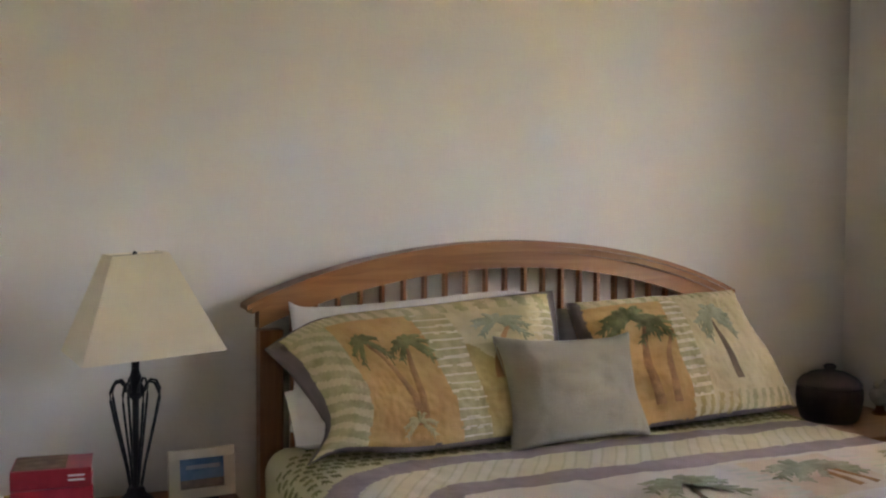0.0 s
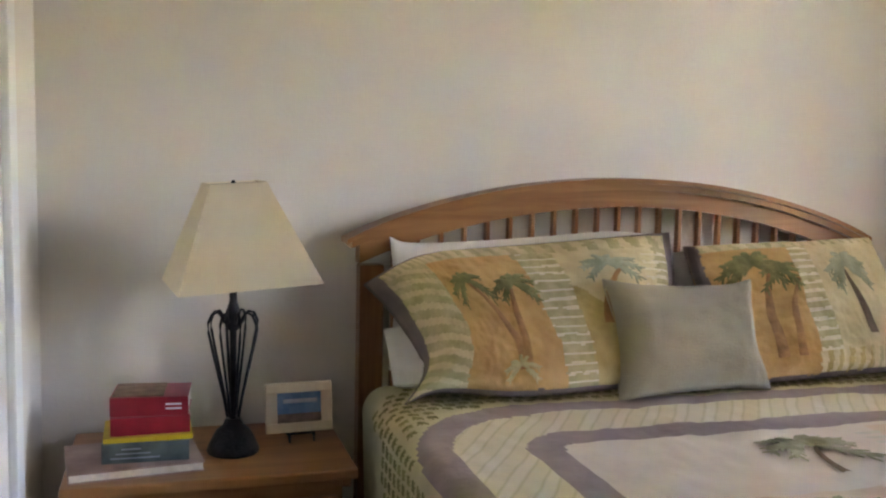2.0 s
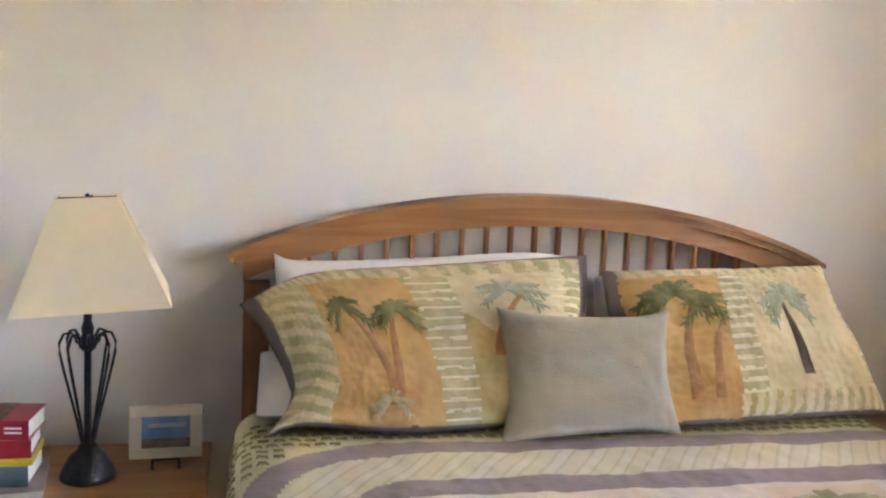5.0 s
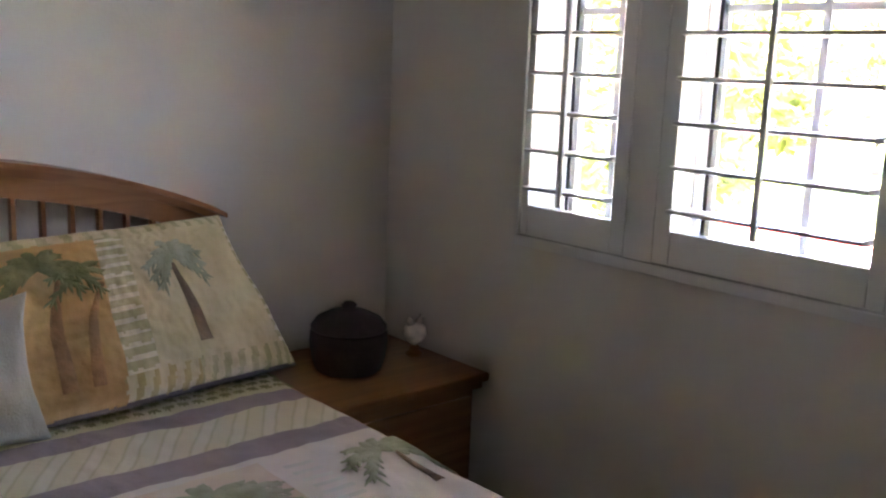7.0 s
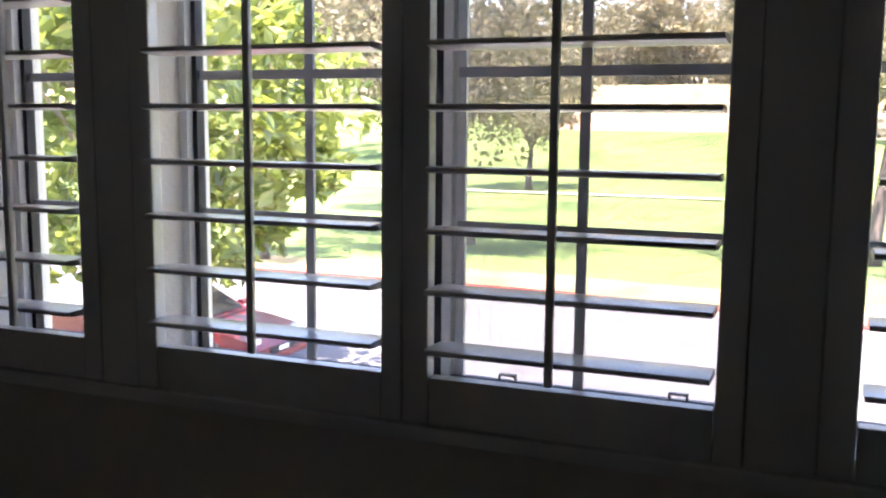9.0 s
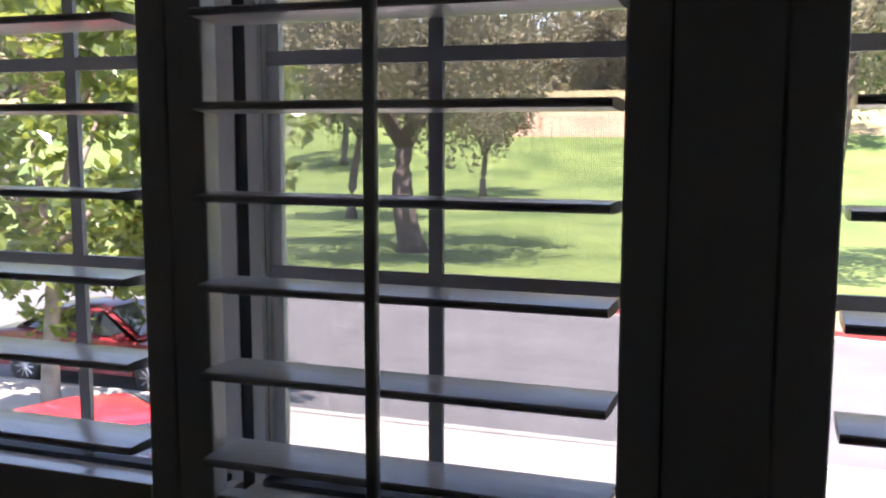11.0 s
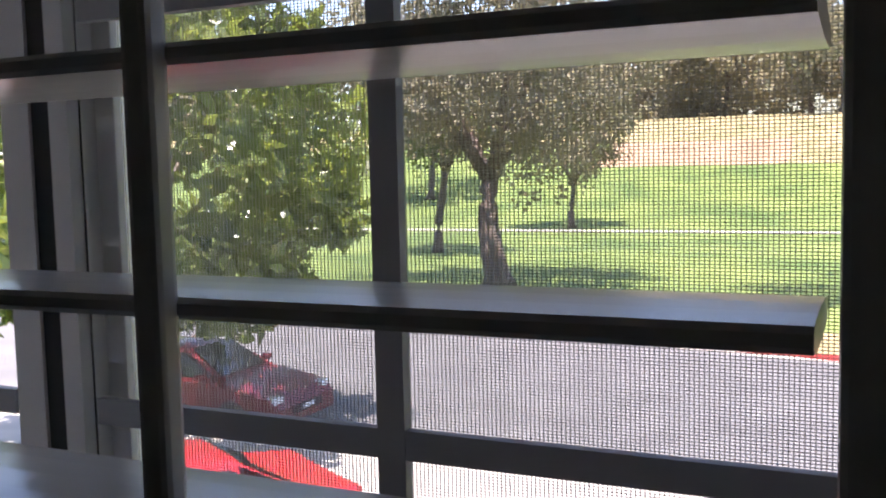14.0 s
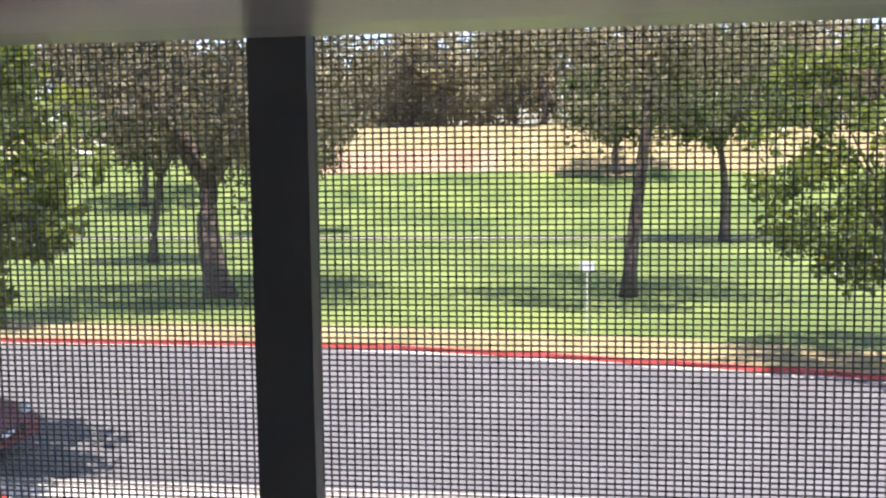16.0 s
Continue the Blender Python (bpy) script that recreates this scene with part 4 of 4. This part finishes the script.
def leaves(rng, clumps, per, size, spread):
    """Leaves that point outwards from the middle of each clump."""
    vs, fs = [], []
    for cx, cy, cz, cr in clumps:
        for _ in range(per):
            d = Vector((rng.gauss(0, 1), rng.gauss(0, 1), rng.gauss(0, .8)))
            p = Vector((cx, cy, cz)) + d.normalized() * cr * spread * rng.random() ** .45
            a = (d.normalized() * .7 + Vector((rng.gauss(0, .6), rng.gauss(0, .6), rng.gauss(0, .4)))).normalized()
            b = a.cross(Vector((rng.gauss(0, 1), rng.gauss(0, 1), rng.gauss(0, 1)))).normalized()
            L = size * rng.uniform(.6, 1.3)
            w = L * .26
            n = a.cross(b) * L * .08
            o = len(vs)
            vs += [(p - a * L * .5)[:], (p + b * w - n)[:], (p + a * L * .5)[:], (p - b * w - n)[:]]
            fs += [(o, o + 1, o + 2), (o, o + 2, o + 3)]
    return vs, fs


def tree(at, h, r, crown_r, crown_z, seed, leaf_mat, bark, label, per=90, nclump=45, size=.28, lean=(0, 0), fork=.4, flat=.75, tuft=1.0):
    rng = random.Random(seed)
    e = thing("tree", label, "tree", at, "trees of the park")
    pts, rad = [], []
    fz = h * fork
    for k in range(9):
        f = k / 8
        pts.append((lean[0] * f + .12 * r * 4 * math.sin(f * 5 + seed), lean[1] * f + .1 * r * 4 * math.cos(f * 4 + seed) - .1 * r * 4 * math.cos(seed), fz * f - .05))
        rad.append(r * (1.35 if k == 0 else 1.0) * (1 - .38 * f))
    part("trunk", tube(pts, rad, 12), bark, e, smooth=True)
    tip = Vector(pts[-1])
    clumps = []
    for q in range(7):
        a = 2 * math.pi * q / 7 + rng.uniform(-.3, .3)
        rr = crown_r * rng.uniform(.45, .8)
        end = Vector((lean[0] + rr * math.cos(a), lean[1] + rr * math.sin(a), crown_z + rng.uniform(-.25, .5) * crown_r * flat))
        mid = tip.lerp(end, .5) + Vector((0, 0, .12 * rr))
        part("limb", tube([tip - Vector((0, 0, .1)), tip.lerp(mid, .5), mid, end], [r * .5, r * .36, r * .24, r * .08], 7), bark, e, smooth=True)
        clumps.append((*end, crown_r * .34 * tuft))
        clumps.append((*mid, crown_r * .28 * tuft))
    for _ in range(nclump):
        d = Vector((rng.gauss(0, 1), rng.gauss(0, 1), rng.gauss(0, 1))).normalized() * rng.uniform(.45, 1.0) ** .6
        clumps.append((lean[0] + d.x * crown_r, lean[1] + d.y * crown_r, crown_z + d.z * crown_r * flat, crown_r * rng.uniform(.14, .30) * tuft))
    tagged(part("crown", leaves(rng, clumps, per, size, 1.0), leaf_mat, e), kind="stuff")
    return e


def gz(x):
    return FLOOR2 + rise(x)


tree((11.2, 8.75, FLOOR2), 5.4, .16, 3.95, 4.7, 11, M_MAGN, M_BARKPALE, "broad tree with large glossy green leaves beside the driveway", 62, 165, .33, fork=.5, flat=.85, tuft=.58)
tree((31.4, 10.35, gz(31.4)), 13, .50, 5.8, 8.4, 3, M_LEAF2, M_BARK, "large dark-trunked shade tree on the lawn", 210, 70, .30, (0, 0), .30, .8)
tree((43.3, 18.2, gz(43.3)), 11, .26, 3.8, 7.4, 4, M_LEAF, M_BARK, "slender shade tree on the lawn", 130, 50, .30, (.2, -.4), .38)
tree((62, 16.8, gz(62)), 8.5, .26, 4.2, 6.4, 5, M_LEAF2, M_BARK, "small round-headed tree by the park path", 130, 50, .30, (0, 0), .36, .7)
tree((32.0, -3.75, gz(32)), 14, .25, 5.8, 9.6, 6, M_LEAF2, M_BARK, "tall slender grey-trunked tree on the lawn", 150, 50, .28, (.2, -.5), .55)
tree((56, -10.6, gz(56)), 12, .30, 5.0, 9.0, 7, M_LEAF, M_BARK, "tall dark tree across the lawn", 140, 50, .32, (0, .4), .45)
tree((21.4, -9.0, gz(22)), 7.0, .16, 3.3, 4.4, 8, M_MAGN, M_BARK, "dense glossy-leaved tree by the kerb", 70, 150, .22, (0, 0), .35, 1.0, .6)
tree((24.8, 14.6, gz(24.8)), 6.5, .15, 2.6, 4.3, 9, M_MAGN, M_BARK, "small leafy tree by the verge", 130, 45, .18, (0, 0), .4, .8)
tree((86, -6, gz(86)), 9, .4, 5.5, 6.0, 10, M_LEAF, M_BARK, "spreading low tree far across the lawn", 140, 45, .4, (0, 0), .3, .6)
tree((76, 34, gz(76)), 12, .35, 6, 8.5, 12, M_LEAF, M_BARK, "tall tree far across the lawn", 120, 45, .4, (0, 0), .4)
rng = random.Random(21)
# Far belt: the veiling haze is carried by its pale leaf colours.
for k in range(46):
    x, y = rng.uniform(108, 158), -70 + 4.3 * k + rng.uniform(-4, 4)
    tree((x, y, gz(x)), rng.uniform(14, 19), .4, rng.uniform(7, 9.5), rng.uniform(4.0, 9.5), 30 + k, M_LEAF2 if k % 5 == 1 else M_LEAFPALE, M_BARK, "tall dusty tree, leaves paled for haze, in the far belt of woodland", 75, 48, .85, (0, 0), .35, .95)

# ---- cars ----


def car(at, rz, paint, label):
    e = thing("car", label, "car", at, "", rz)
    low = [(-2.28, .30), (-2.30, .62), (-2.24, .90), (-1.55, 1.00), (-1.0, .98), (.75, .95), (1.45, .86), (2.1, .72), (2.28, .55), (2.28, .28)]
    for c in (1.36, -1.30):
        low += [(c + .36 * math.cos(q), .31 + .36 * math.sin(q)) for q in [math.pi * k / 8 for k in range(9)]]
    bm = bmesh.new()
    secs = []
    for y, inset in ((-.90, .05), (-.84, 0), (.84, 0), (.90, .05)):
        secs.append([bm.verts.new((x * (1 - inset * .3), y, z - (inset * .8 if z > .8 else -inset * .4 if z < .4 else 0))) for x, z in low])
    n = len(low)
    for a, b in zip(secs, secs[1:]):
        for k in range(n):
            bm.faces.new((a[k], a[(k + 1) % n], b[(k + 1) % n], b[k]))
    bm.faces.new(secs[0][::-1])
    bm.faces.new(secs[-1])
    bmesh.ops.recalc_face_normals(bm, faces=bm.faces)
    part("body", bm, paint, e)
    # cabin
    bm = bmesh.new()
    prof = [(-1.62, .97, .80), (-.95, 1.38, .62), (-.35, 1.45, .60), (.25, 1.42, .60), (1.05, .94, .78)]
    rows = [[bm.verts.new((x, s * w, z)) for s in (-1, -.6, .6, 1)] for x, z, w in prof]
    for r_, (x, z, w) in zip(rows, prof):
        if z > 1.1:
            r_[0].co.z -= .05
            r_[3].co.z -= .05
    for a, b in zip(rows, rows[1:]):
        for k in range(3):
            bm.faces.new((a[k], b[k], b[k + 1], a[k + 1])).smooth = True
    for s in (0, 3):
        base = [bm.verts.new((x, (-.82 if s == 0 else .82), .93)) for x, z, w in prof[1:4]]
        seq = [rows[0][s], *base, rows[4][s]]
        up = [r_[s] for r_ in rows]
        for k in range(4):
            try:
                bm.faces.new((up[k], up[k + 1], seq[k + 1], seq[k]))
            except ValueError:
                pass
    bmesh.ops.remove_doubles(bm, verts=bm.verts, dist=.001)
    bmesh.ops.recalc_face_normals(bm, faces=bm.faces)
    part("roof", bm, paint, e)

    def pane(name, pts):
        bm = bmesh.new()
        vs = [bm.verts.new(p) for p in pts]
        f = bm.faces.new(vs)
        r = bmesh.ops.extrude_face_region(bm, geom=[f])
        nrm = (Vector(pts[1]) - Vector(pts[0])).cross(Vector(pts[2]) - Vector(pts[0])).normalized()
        for v in r["geom"]:
            if isinstance(v, bmesh.types.BMVert):
                v.co += nrm * .012
        bmesh.ops.recalc_face_normals(bm, faces=bm.faces)
        part(name, bm, M_CARGLASS, e, "dark car glass")
    part("grille", box(2.235, 2.292, -.46, .46, .40, .54, .012), M_TYRE, e, "black front grille")
    part("bumper", box(2.20, 2.315, -.80, .80, .27, .38, .03), paint, e)
    part("number_plate", box(2.293, 2.299, -.16, .16, .43, .51), M_SIGN, e, "pale number plate")
    pane("rear_window", [(-1.55, .62, 1.02), (-1.55, -.62, 1.02), (-1.0, -.50, 1.365), (-1.0, .50, 1.365)])
    pane("windscreen", [(1.0, -.64, .985), (1.0, .64, .985), (.30, .52, 1.405), (.30, -.52, 1.405)])
    for s in (-1, 1):
        for name, q in (("side_window", [(-1.25, 1.02), (-.05, .99), (-.05, 1.36), (-.85, 1.31)]), ("side_window", [(.02, .99), (.88, .97), (.24, 1.345), (.02, 1.36)])):
            pts = [(x, s * (.815 - (z - .95) * .45), z) for x, z in q]
            pane(name, pts if s < 0 else pts[::-1])
        for x in (1.36, -1.30):
            wh = part("wheel", lathe([(.20, -.10), (.31, -.10), (.325, -.06), (.325, .06), (.31, .10), (.20, .10)], 28), M_TYRE, e, smooth=True)
            wh.matrix_local = pose(x, s * .80, .325, 90, 0, 0)
            bm = lathe([(.05, -.104), (.05, .104)], 12)
            for q in range(10):
                a = 2 * math.pi * q / 10
                tube([(0.03 * math.cos(a), .03 * math.sin(a), -s * .095 * -1 * -1), (.2 * math.cos(a), .2 * math.sin(a), -s * .095)], .018, 5, bm)
            part("rim", bm, M_RIM, wh, "silver alloy rim")
        part("headlight", box(2.0, 2.20, s * .72 - .14, s * .72 + .14, .62, .735, .03), M_LAMPG, e, "clear headlight")
        part("tail_light", box(-2.30, -2.2, s * .70 - .14, s * .70 + .14, .74, .88, .02), M_KERB, e, "red tail light")
        part("mirror", box(.72, .86, s * .96 - .09, s * .96 + .09, .97, 1.08, .03), paint, e)
    return e


car((13.15, 9.05, FLOOR2 + .012), -90, M_CARDK, "dark red saloon car parked at the near kerb")
car((6.95, 4.95, FLOOR2 + .111), 150, M_CARBR, "bright red car parked on the driveway below the window")

# ---- small sign in the park ----
sign = thing("sign_post", "small white sign on a thin pole in the verge", "sign", (24.6, -2.25, gz(24.6)))
part("pole", tube([(0, 0, -.05), (0, 0, 1.85)], .016, 8), M_SIGN, sign)
part("plate", box(-.012, .012, -.18, .18, 1.66, 1.90, .004), M_SIGN, sign)
